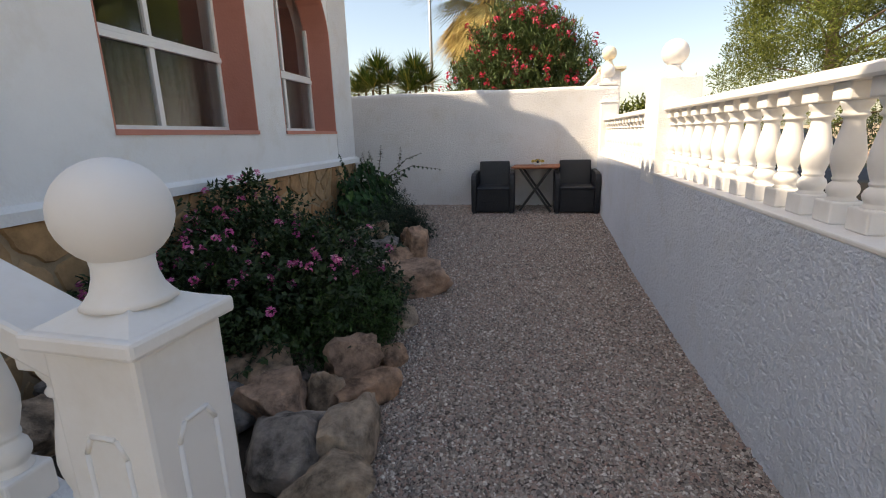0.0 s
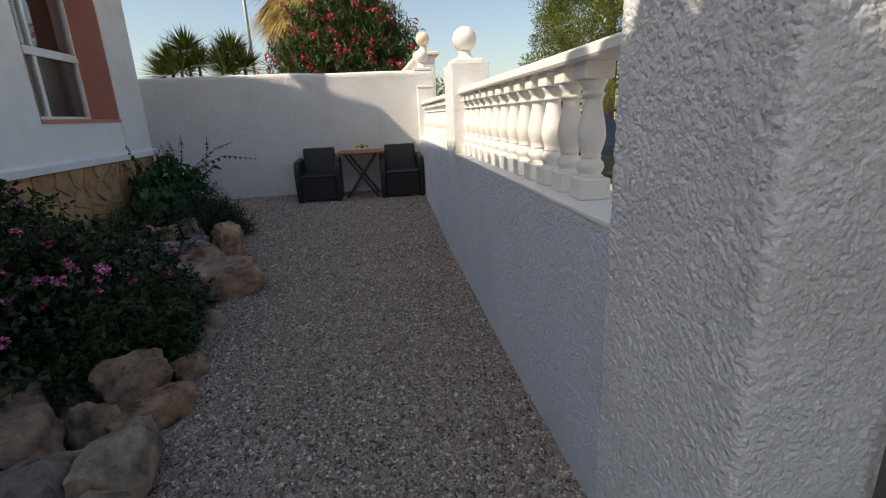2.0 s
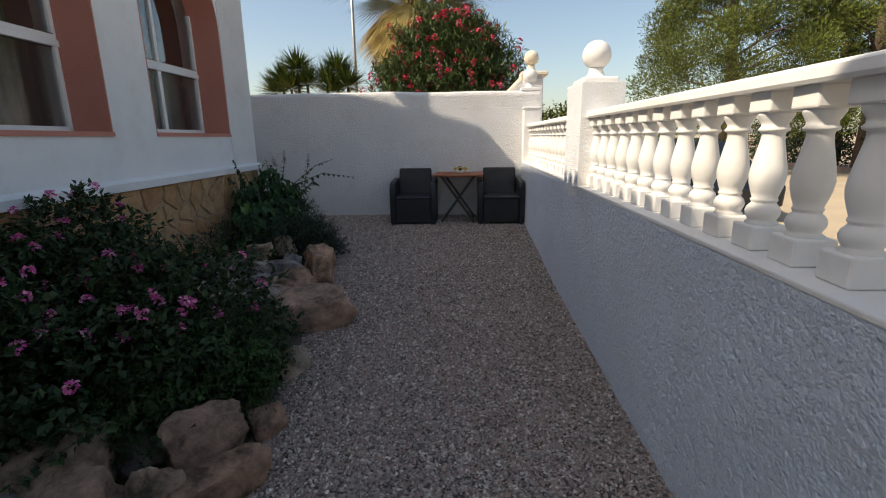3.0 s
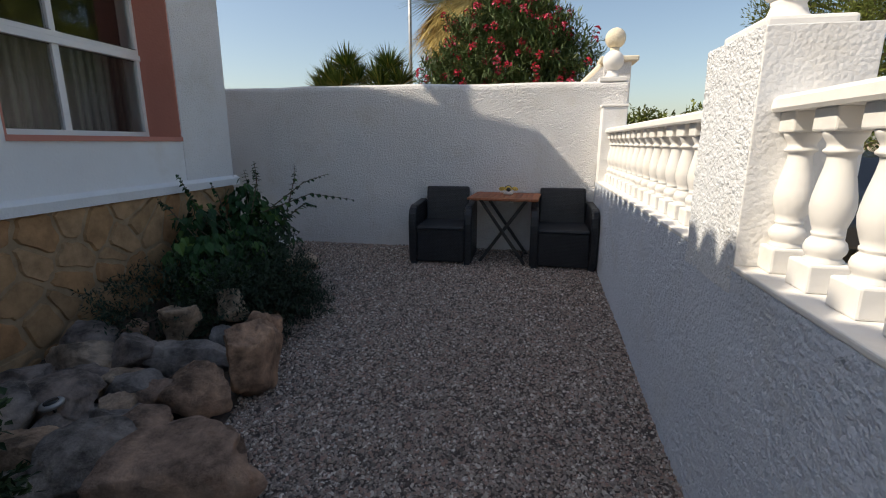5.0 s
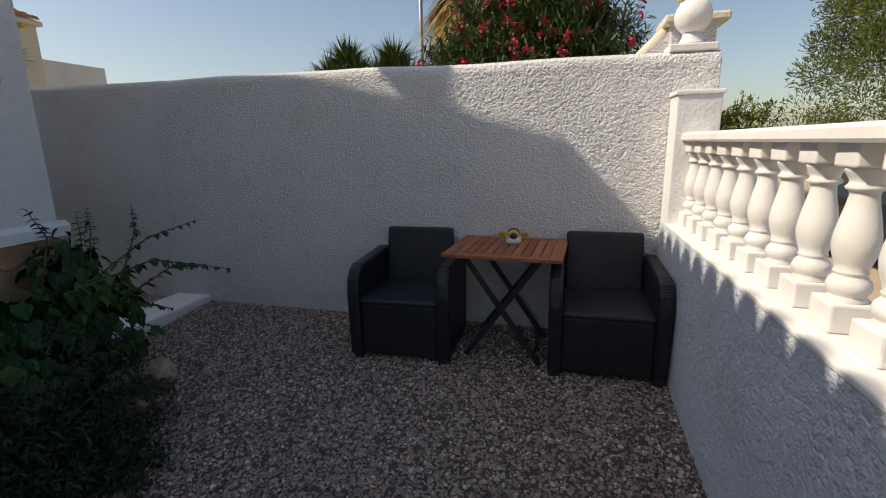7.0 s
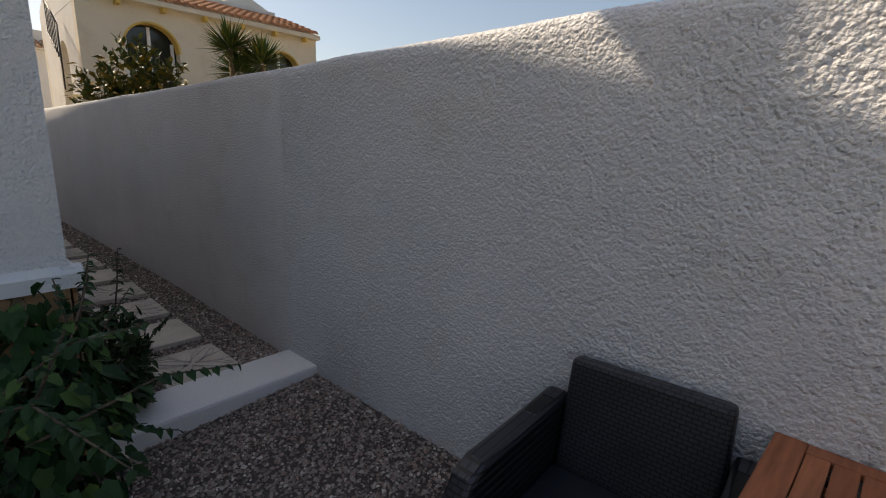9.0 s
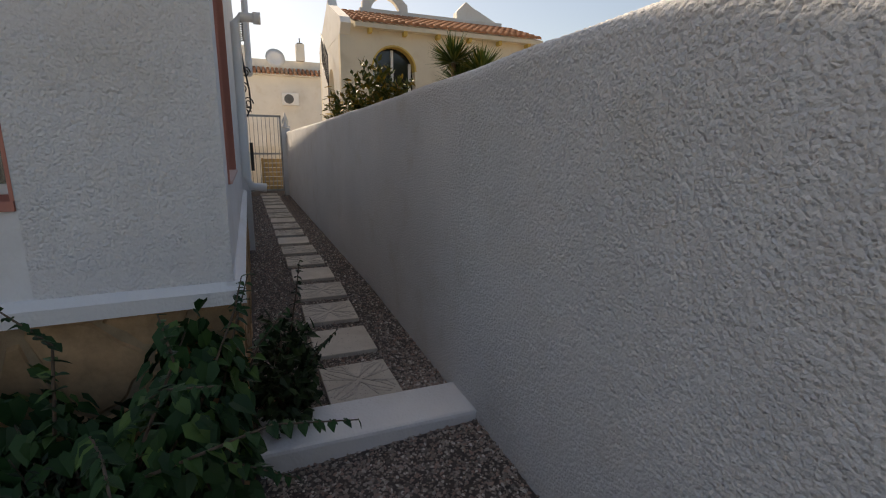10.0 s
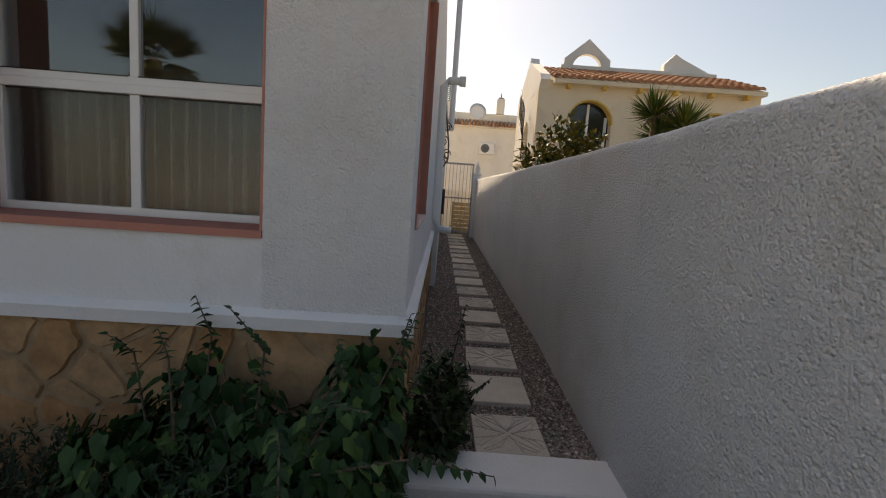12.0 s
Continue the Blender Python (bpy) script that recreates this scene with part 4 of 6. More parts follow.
# the flowering shrub behind the near rocks
ob, p, d, rng = shrub("flowering_shrub", "dark green shrub full of small magenta flower heads",
                      [(-1.75, 2.95, 0.22, 0.62, 0.66, 0.60), (-1.22, 3.0, 0.18, 0.50, 0.56, 0.52), (-1.85, 2.35, 0.16, 0.60, 0.50, 0.50), (-1.3, 2.55, 0.12, 0.44, 0.45, 0.42), (-1.95, 3.2, 0.55, 0.25, 0.35, 0.42)],
                      11, 5000, 8, 0.11, 0.042, 0.027, L_DARK, -0.1, (-1.6, 3.0, -0.1))
outer = [i for i in range(len(p)) if d[i][2] > 0.0 and p[i][2] > 0.32 and d[i][0] > -0.6]
rngf = random.Random(3)
heads = rngf.sample(outer, 95)
blossoms("blossom", rng, [p[i] + d[i] * 0.13 for i in heads], [d[i] for i in heads], 24, 0.036, L_PINKFLOWER, ob)

shrub("feathery_shrub", "bright green feathery low plant spilling over the rocks", [(-0.98, 2.75, 0.08, 0.30, 0.42, 0.30), (-1.0, 3.15, 0.05, 0.26, 0.3, 0.26), (-1.15, 2.45, 0.0, 0.25, 0.3, 0.22)],
      12, 2600, 9, 0.10, 0.028, 0.007, L_FEATHER, -0.12, (-1.0, 2.8, -0.1), spread=0.9)

# low needle-leaved plant and the vine at the house corner
shrub("rosemary_bush", "low spreading grey-green rosemary bush beside the plinth", [(-2.05, 5.35, 0.14, 0.40, 0.50, 0.24), (-1.70, 5.65, 0.10, 0.42, 0.45, 0.28), (-1.58, 5.95, 0.08, 0.30, 0.36, 0.26), (-1.85, 6.12, 0.18, 0.36, 0.32, 0.34), (-1.38, 5.66, 0.04, 0.24, 0.30, 0.20), (-1.42, 5.9, 0.0, 0.22, 0.24, 0.16)],
      13, 2600, 12, 0.17, 0.038, 0.011, L_ROSEMARY, -0.08, (-1.7, 5.8, -0.05), spread=0.6)

rng = np.random.default_rng(14)
ob = thing("heart_leaved_vine", "dark green heart-leaved climber in front of the plinth", "vine")
VINE = [(-2.08, 6.25, 0.38, 0.24, 0.36, 0.34), (-1.92, 6.0, 0.30, 0.28, 0.36, 0.26), (-2.05, 5.75, 0.34, 0.24, 0.36, 0.30), (-2.05, 6.55, 0.42, 0.26, 0.24, 0.36), (-2.25, 6.60, 0.66, 0.16, 0.16, 0.30), (-2.22, 5.95, 0.58, 0.14, 0.26, 0.26)]
p, d = in_blobs(rng, 1750, VINE, 0.55)
way = np.array([0.0, 0.0, -0.75]) + d * np.array([0.55, 0.55, 0.15]) + unit(rng, len(p)) * 0.42
big = 0.086 * (0.5 + 0.75 * rng.random(len(p)))
vine_leaves = floor_cut([p, way, d + unit(rng, len(p)) * 0.35 + np.array([0, 0, 0.25]), big, big * 0.84], 0.02)
part("foliage", leaf_mesh("foliage", *vine_leaves, L_HEART, True), None, ob)
stems("stem", [e for e in p[rng.choice(len(p), 30)] if e[2] > 0.1], (-1.95, 6.3, 0.0), 0.009, M_BARK, ob)


def shoot(parent, points, leaves, length, seed, mat=None, heart=True):
    """A long thin shoot with leaves that get smaller to its tip."""
    rng = np.random.default_rng(seed)
    pts = [Vector(q) for q in points]
    bm = bmesh.new()
    dense = []
    for i in range(len(pts) - 1):
        for k in range(6):
            dense.append(pts[i].lerp(pts[i + 1], k / 6))
    dense.append(pts[-1])
    tube(bm, dense, [0.006 * (1 - 0.7 * i / len(dense)) for i in range(len(dense))], 5)
    part("shoot", bm, M_BARK, parent)
    P, Wy, L = [], [], []
    leaves = int(leaves * 1.8)
    for j in range(leaves):
        f = j / (leaves - 1)
        at = dense[int(f * (len(dense) - 1))]
        d = (dense[-1] - dense[0]).normalized()
        s = d.cross(Vector((0, 0, 1))).normalized() * (1 if j % 2 else -1)
        P.append(at)
        Wy.append(s * 0.8 + d * 0.5 + Vector((0, 0, -0.6)) + Vector(rng.normal(size=3)) * 0.3)
        L.append(length * (1.05 - 0.6 * f))
    L = np.array(L)
    tagged(part("shoot_leaf", leaf_mesh("shoot_leaf", np.array(P), np.array(Wy), np.tile([0.0, 0, 1], (leaves, 1)) + unit(rng, leaves) * 0.3, L, L * 0.75, mat or L_HEART, heart), None, parent), kind="stuff")


shoot(ob, [(-1.9, 6.35, 0.7), (-1.5, 6.5, 0.86), (-1.15, 6.62, 0.80)], 26, 0.07, 1)
shoot(ob, [(-1.9, 6.4, 0.7), (-1.62, 6.6, 0.95), (-1.45, 6.75, 1.02)], 18, 0.06, 2)
shoot(ob, [(-1.95, 6.25, 0.7), (-1.9, 6.3, 1.0), (-1.85, 6.2, 1.15)], 16, 0.06, 3)
shoot(ob, [(-2.1, 6.6, 0.6), (-2.2, 6.75, 0.95), (-2.25, 6.78, 1.06)], 16, 0.06, 4)
shoot(ob, [(-1.95, 5.95, 0.6), (-2.0, 5.9, 0.9), (-2.02, 5.85, 1.0)], 12, 0.06, 5)
shoot(ob, [(-1.8, 6.5, 0.6), (-1.75, 6.85, 0.72), (-1.78, 7.12, 0.66)], 20, 0.075, 6)
shoot(ob, [(-1.75, 6.5, 0.7), (-1.72, 6.62, 0.98), (-1.7, 6.60, 1.12)], 14, 0.055, 8)
shoot(ob, [(-2.2, 6.66, 0.55), (-2.28, 6.74, 0.85), (-2.36, 6.80, 1.04)], 18, 0.075, 21)
shoot(ob, [(-2.25, 6.70, 0.5), (-2.34, 6.82, 0.74), (-2.42, 6.94, 0.86)], 16, 0.075, 22)
shoot(ob, [(-2.15, 5.95, 0.6), (-2.28, 5.92, 0.9), (-2.3, 5.84, 1.06)], 14, 0.075, 23)
shoot(ob, [(-2.1, 5.75, 0.55), (-2.22, 5.62, 0.82), (-2.2, 5.52, 0.90)], 12, 0.08, 24)
shoot(ob, [(-1.95, 6.5, 0.5), (-1.9, 6.72, 0.52), (-1.88, 6.92, 0.42)], 14, 0.085, 25)

ob2, p, d, rng = shrub("lane_shrub", "dark leafy shrub at the corner of the lane", [(-2.95, 6.93, 0.32, 0.22, 0.12, 0.26), (-2.75, 6.92, 0.25, 0.16, 0.10, 0.20)], 15, 260, 3, 0.09, 0.055, 0.04, L_DARK, 0.1, (-2.9, 6.92, 0.1), heart=True)
shoot(ob2, [(-2.95, 6.95, 0.4), (-3.0, 7.02, 0.75), (-3.05, 7.05, 0.92)], 18, 0.06, 9, L_DARK)
shoot(ob2, [(-2.85, 7.0, 0.3), (-2.8, 7.12, 0.5), (-2.75, 7.2, 0.6)], 14, 0.05, 10, L_DARK)

# ---- rocks of the border ----
rngr = random.Random(21)
BED = [(-0.30, 1.3), (-0.52, 2.0), (-0.58, 2.7), (-0.62, 3.4), (-0.72, 4.0), (-0.96, 4.6), (-1.2, 5.15)]
bm = bmesh.new()
edge = [(x - 0.12, y) for x, y in BED] + [(-1.25, 5.8), (-1.5, 6.3), (-1.75, 6.72)]
left = [bm.verts.new((-2.6, y, ground_z(y) + 0.15)) for x, y in edge]
mid = [bm.verts.new((x - 0.75, y, ground_z(y) + 0.13)) for x, y in edge]
right = [bm.verts.new((x, y, ground_z(y) - 0.02)) for x, y in edge]
for a, b in ((left, mid), (mid, right)):
    for i in range(len(edge) - 1):
        bm.faces.new((a[i], b[i], b[i + 1], a[i + 1]))
thing("ground_planting_bed", "dark soil bed between rocks and plinth", "ground", kind="structure", bm=bm, material=M_SOIL)


GREY = "grey blue limestone boulder with pale veins"
TAN = "sandy tan boulder with a pitted face"
BROWN = "weathered reddish brown boulder of the rockery border"
TONE = {GREY: (0.25, 0.252, 0.258, 1), TAN: (0.50, 0.39, 0.29, 1), BROWN: (0.42, 0.26, 0.175, 1)}


def bed_z(x, y):
    """The planted bed swells from the gravel edge towards the plinth."""
    return ground_z(y) + 0.17 * min(1.0, max(0.0, (-0.75 - x) / 0.9))


def rock(x, y, sx, sy, sz, turn=0, label=BROWN):
    ob = thing("rock", label, "rock", pose(x, y, bed_z(x, y) - 0.06, rngr.uniform(-7, 7), rngr.uniform(-7, 7), turn), "rockery stones",
               bm=rubble(rngr, (sx, sy, sz), 0.13, 4), material=M_ROCK)
    ob.color = TONE[label]
    for f in ob.data.polygons:
        f.use_smooth = True
    return ob


# the near end, beside the stair pillar
for r in ((-1.22, 2.12, 0.50, 0.36, 0.30, 5, TAN), (-1.22, 1.86, 0.42, 0.30, 0.22, -15, GREY), (-0.97, 1.86, 0.36, 0.34, 0.34, 35, BROWN), (-0.78, 1.62, 0.40, 0.44, 0.34, 20, GREY),
          (-0.56, 1.80, 0.27, 0.46, 0.34, 8, TAN), (-0.84, 2.10, 0.20, 0.22, 0.30, 0, TAN), (-0.50, 1.46, 0.38, 0.34, 0.28, -20, TAN), (-0.80, 2.38, 0.24, 0.40, 0.38, -30, BROWN),
          (-0.64, 2.24, 0.20, 0.42, 0.22, -36, BROWN), (-1.05, 2.30, 0.26, 0.2, 0.22, 0, GREY), (-0.66, 2.68, 0.22, 0.26, 0.18, 12, BROWN), (-1.08, 1.56, 0.30, 0.36, 0.34, 60, TAN)):
    rock(*r)
# along the edge of the gravel
for r in ((-0.74, 3.30, 0.22, 0.30, 0.22, 0, TAN), (-0.86, 4.02, 0.70, 0.46, 0.34, 24, BROWN), (-1.20, 3.88, 0.48, 0.40, 0.30, 70, GREY), (-1.04, 4.72, 0.27, 0.40, 0.46, -14, BROWN),
          (-1.20, 4.46, 0.42, 0.26, 0.28, 22, BROWN), (-1.20, 4.16, 0.26, 0.26, 0.22, 0, BROWN), (-1.36, 4.42, 0.20, 0.20, 0.18, 0, BROWN), (-1.40, 4.72, 0.60, 0.20, 0.24, 14, GREY),
          (-1.22, 5.16, 0.22, 0.24, 0.30, 0, BROWN), (-1.40, 5.04, 0.18, 0.2, 0.22, 30, GREY), (-1.57, 6.48, 0.21, 0.18, 0.20, 20, TAN), (-1.72, 6.42, 0.16, 0.15, 0.14, 0, TAN), (-1.55, 6.28, 0.22, 0.12, 0.12, 15, TAN)):
    rock(*r)
# heaped up against the plinth
for r in ((-1.70, 5.05, 0.26, 0.24, 0.28, 10, TAN), (-1.98, 4.95, 0.20, 0.18, 0.18, 0, BROWN), (-1.68, 4.66, 0.28, 0.26, 0.24, 30, GREY), (-1.60, 5.42, 0.26, 0.24, 0.24, 0, TAN),
          (-1.95, 4.58, 0.42, 0.26, 0.22, 8, TAN), (-2.12, 4.78, 0.46, 0.28, 0.22, -8, GREY), (-1.76, 4.46, 0.26, 0.18, 0.15, 20, GREY), (-1.70, 4.22, 0.44, 0.34, 0.22, -15, GREY),
          (-1.50, 4.42, 0.38, 0.2, 0.18, 10, GREY), (-1.45, 4.22, 0.44, 0.22, 0.13, 16, GREY), (-1.82, 4.02, 0.36, 0.32, 0.24, 0, GREY), (-2.05, 4.32, 0.34, 0.3, 0.2, 0, GREY), (-1.50, 3.88, 0.42, 0.30, 0.22, 40, TAN)):
    rock(*r)
for i in range(18):
    rock(-2.25 + 1.05 * (i % 6 + rngr.random()) / 6, 3.3 + 1.2 * (i // 6 + rngr.random()) / 3, rngr.uniform(0.2, 0.32), rngr.uniform(0.18, 0.26), rngr.uniform(0.12, 0.18), rngr.uniform(0, 180), rngr.choice((GREY, GREY, TAN, BROWN)))
for i in range(12):
    rock(-2.1 + 0.85 * (i % 4 + rngr.random()) / 4, 1.0 + 1.05 * (i // 4 + rngr.random()) / 3, rngr.uniform(0.26, 0.38), rngr.uniform(0.22, 0.32), rngr.uniform(0.18, 0.28), rngr.uniform(0, 180), rngr.choice((GREY, TAN)))

sl = thing("solar_light", "small round solar light with white rim among the rocks", "lamp", pose(-1.60, 4.10, bed_z(-1.6, 4.1) + 0.10, 8, -6, 0))
bm = bmesh.new()
lathe(bm, [(0.045, 0.0), (0.05, 0.012), (0.046, 0.02), (0.034, 0.022)], 18)
part("rim", bm, M_GALV, sl)
bm = bmesh.new()
lathe(bm, [(0.033, 0.018), (0.03, 0.026), (0.004, 0.028)], 16)
part("lens", bm, M_DARKGLASS, sl)
bm = bmesh.new()
tube(bm, [(0, 0, 0.0), (0, 0, -0.3)], 0.008, 6)
part("spike", bm, M_BLACK, sl)

# ---- side lane ----
def slab_mesh(seed):
    bm = boxes((-0.23, -0.215, 0, 0.23, 0.215, 0.045), soft=0.006)
    return mesh_of("slab", bm, M_SLAB)


def slab_pattern(seed):
    """Raised leaf-like lines cast into the slab."""
    bm = bmesh.new()
    rng = random.Random(seed)
    for k in range(4):
        turn = 45 + 90 * k
        for off in (0.028, 0.062, 0.098):
            m = pose(0, 0, 0.046, 0, 0, turn)
            for s in (-1, 1):
                a, b = Vector((off * 0.4, s * 0.02, 0)), Vector((0.10 + off, s * off, 0))
                c = Vector((0.245, s * off * 0.55, 0))
                for p, q in ((a, b), (b, c)):
                    d = q - p
                    mm = m @ Matrix.Translation((p + q) / 2) @ Matrix.Rotation(math.atan2(d.y, d.x), 4, "Z")
                    box(bm, -d.length / 2, -0.0045, -0.002, d.length / 2, 0.0045, 0.0018, mm)
    doomed = [f for f in bm.faces if abs(f.calc_center_median().x) > 0.212 or abs(f.calc_center_median().y) > 0.200]
    bmesh.ops.delete(bm, geom=doomed, context="FACES")
    return mesh_of("pattern", bm, M_SLABLINE)


SLAB, PATTERN = slab_mesh(1), slab_pattern(1)
rng = random.Random(8)
for i in range(18):
    x = -3.06 - 0.64 * i
    ob = thing("paving_slab", "pale terrazzo stepping slab with cast leaf pattern" if i % 3 != 1 else "pale plain-faced terrazzo stepping slab", "slab",
               pose(x, 7.375 + lane_dy(x) + rng.uniform(-0.01, 0.01), lane_z(x) - 0.012, 0, 0.89, rng.uniform(-1.5, 1.5)), "stepping slabs of the lane")
    part("slab", SLAB, None, ob)
    if i % 3 != 1:
        part("relief", PATTERN, None, ob)

gate = thing("lane_gate", "narrow white and grey barred metal gate closing the lane", "gate", pose(-13.9, 6.67, lane_z(-13.9) + 0.06) @ Matrix.Scale(1.05, 4, (0, 0, 1)))
part("frame", boxes((-0.02, 0, 0.06, 0.02, 0.045, 1.95), (-0.02, 0.83, 0.06, 0.02, 0.875, 1.95), (-0.02, 0, 1.9, 0.02, 0.875, 1.95), (-0.02, 0, 0.06, 0.02, 0.875, 0.11), (-0.02, 0, 0.98, 0.02, 0.875, 1.02)), M_GALV, gate)
bar = mesh_of("bar", boxes((-0.008, -0.008, 0.1, 0.008, 0.008, 1.92)), M_GALV)
for i in range(8):
    part("bar", bar, None, gate, m=pose(0, 0.09 + i * 0.1, 0))
for y in (7.56, ):
    gp = thing("gate_pillar", "white pillar with pointed finial beside the lane gate", "pillar", pose(-13.95, y, 0))
    part("shaft", boxes((-0.11, -0.02, 0.1, 0.11, 0.2, 2.05), soft=0.01), M_SMOOTH, gp)
    bm = bmesh.new()
    lathe(bm, [(0.13, 2.05), (0.13, 2.09), (0.06, 2.13), (0.09, 2.22), (0.05, 2.32), (0.01, 2.45)], 14, (0, 0.09, 0))
    part("finial", bm, M_CAST, gp)
pal = thing("wooden_crate", "yellow slatted wooden crate standing behind the gate", "crate", pose(-15.0, 7.0, lane_z(-15)))
for i in range(7):
    part("board", boxes((0, 0.0, 0.05 + 0.13 * i, 0.02, 0.75, 0.16 + 0.13 * i)), M_PALET, pal)
part("frame", boxes((-0.3, 0.0, 0, -0.005, 0.05, 0.95), (-0.3, 0.7, 0, -0.005, 0.75, 0.95)), M_PALET, pal)

# pipes and cables on the side wall
pipe = thing("drain_pipe", "white plastic pipe running down the side wall", "pipe")
bm = bmesh.new()
tube(bm, [(-5.75, 6.98, 2.80), (-5.75, 6.82, 2.80), (-5.75, 6.76, 2.74), (-5.75, 6.76, 1.25), (-5.75, 6.80, 1.14), (-5.75, 6.95, 1.12)], 0.045, 12)
part("pipe", bm, M_WHITEPIPE, pipe)
bm = bmesh.new()
tube(bm, [(-5.75, 6.93, 2.80), (-5.75, 7.0, 2.80)], 0.058, 12)
part("socket", bm, M_WHITEPIPE, pipe)
pipe = thing("vent_pipe", "white plastic pipe running down the side wall", "pipe")
bm = bmesh.new()
tube(bm, [(-7.3, 6.86, 4.3), (-7.3, 6.86, 2.55), (-7.1, 6.86, 2.45)], 0.04, 12)
part("pipe", bm, M_WHITEPIPE, pipe)
cab = thing("iron_scroll_bracket", "black wrought iron scroll bracket hanging on the side wall", "bracket", pose(-6.6, 6.80, 0))
bm = bmesh.new()
tube(bm, [(0.03 * math.cos(i * 0.8), 0.025 * math.sin(i * 0.8), 2.96 - 0.0032 * i) for i in range(70)], 0.007, 5)
part("coil", bm, M_BLACK, cab)
bm = bmesh.new()
tube(bm, [(0, -0.02, 2.74), (0, 0.0, 2.5), (0, 0.045, 2.2), (0, 0.05, 2.0), (0, 0.0, 1.9)], 0.010, 6)
part("stem", bm, M_BLACK, cab)
for z, r, side in ((2.40, 0.05, 1), (2.22, 0.06, -1), (2.05, 0.06, 1), (1.95, 0.07, -1)):
    bm = bmesh.new()
    tube(bm, [(0, side * 0.02 + r * (1 - 0.042 * i) * math.cos(0.55 * i), z + 1.3 * r * (1 - 0.042 * i) * math.sin(0.55 * i)) for i in range(20)], 0.008, 5)
    part("scroll", bm, M_BLACK, cab)
br = thing("wall_bracket", "black metal bracket on the side wall", "bracket")
part("plate", boxes((-7.0, 6.80, 1.25, -6.9, 6.84, 1.60)), M_BLACK, br)

# ---- beyond the walls ----
def arch_hole_wall(bm, width, height, holes, depth):
    """A wall in x and z with round-headed holes (centre, half width, sill, spring)."""
    x = 0.0
    for c, hw, sill, spring in holes:
        box(bm, x, 0, 0, c - hw, depth, height)
        if sill > 0:
            box(bm, c - hw, 0, 0, c + hw, depth, sill)
        k = 14
        pts = [(c + hw * math.cos(math.pi * i / k), spring + hw * math.sin(math.pi * i / k)) for i in range(k + 1)]
        for y in (0, depth):
            lo = [bm.verts.new((px, y, pz)) for px, pz in pts]
            hi = [bm.verts.new((px, y, height)) for px, pz in pts]
            for i in range(k):
                bm.faces.new((lo[i], lo[i + 1], hi[i + 1], hi[i]))
        for i in range(k):
            (x0, z0), (x1, z1) = pts[i], pts[i + 1]
            bm.faces.new([bm.verts.new(q) for q in ((x0, 0, z0), (x1, 0, z1), (x1, depth, z1), (x0, depth, z0))])
        x = c + hw
    box(bm, x, 0, 0, width, depth, height)
    bmesh.ops.remove_doubles(bm, verts=bm.verts, dist=0.001)
    bmesh.ops.recalc_face_normals(bm, faces=bm.faces)


def tile_rows(parent, width, run, rise, m, pitch=0.22):
    """Rows of barrel tiles in short overlapping courses, from the eave upwards."""
    bm = bmesh.new()
    k, n = 5, max(3, int(math.hypot(run, rise) / 0.38))
    ang = math.atan2(rise, run)
    step = math.hypot(run, rise) / n
    for j in range(n):
        rr = [(0.10, 0.0), (0.088, step + 0.04)]
        rings = []
        for r0, d in rr:
            dd = j * step + d
            rings.append([bm.verts.new((r0 * math.cos(math.pi * i / k), dd * math.cos(ang), dd * math.sin(ang) + r0 * math.sin(math.pi * i / k) + (0.02 if d == 0 else 0))) for i in range(k + 1)])
        for i in range(k):
            bm.faces.new((rings[0][i], rings[1][i], rings[1][i + 1], rings[0][i + 1])).smooth = True
        bm.faces.new(rings[0])
    bmesh.ops.recalc_face_normals(bm, faces=bm.faces)
    me = mesh_of("roof_tile", bm, M_TILE)
    for i in range(int(width / pitch)):
        part("roof_tile", me, None, parent, m=m @ pose(pitch * (i + 0.5), 0, 0))


# neighbour's house: local x along its front (world +y), local y to its inside (world -x)
NB = pose(-14.8, 9.33, 0.30, 0, 0, 90)
nh = thing("neighbour_house", "cream rendered house with terracotta roof and yellow arches", "house", NB)
EV = 4.74
bm = bmesh.new()
arch_hole_wall(bm, 6.6, EV, [(1.6, 0.66, 2.2, 3.55), (5.35, 0.62, 2.2, 3.45)], 0.3)
part("front_wall", bm, M_CREAM, nh)
bm = bmesh.new()
arch_hole_wall(bm, 4.2, EV, [(1.6, 0.55, 1.8, 3.2)], 0.3)
part("side_wall", bm, M_FARWHITE, nh, m=pose(0.30, 0.301, 0, 0, 0, 90))
part("arch_niche", boxes((0.304, 1.2, 1.7, 0.34, 2.6, 3.9)), M_YELLOW, nh, "ochre painted niche")
part("foundation", boxes((0.01, 0.01, -0.7, 6.59, 4.39, 0.0)), M_FARWHITE, nh)
part("back_wall", boxes((0, 4.2, 0, 6.6, 4.4, EV), (6.4, 0.3, 0, 6.6, 4.2, EV)), M_CREAM, nh)
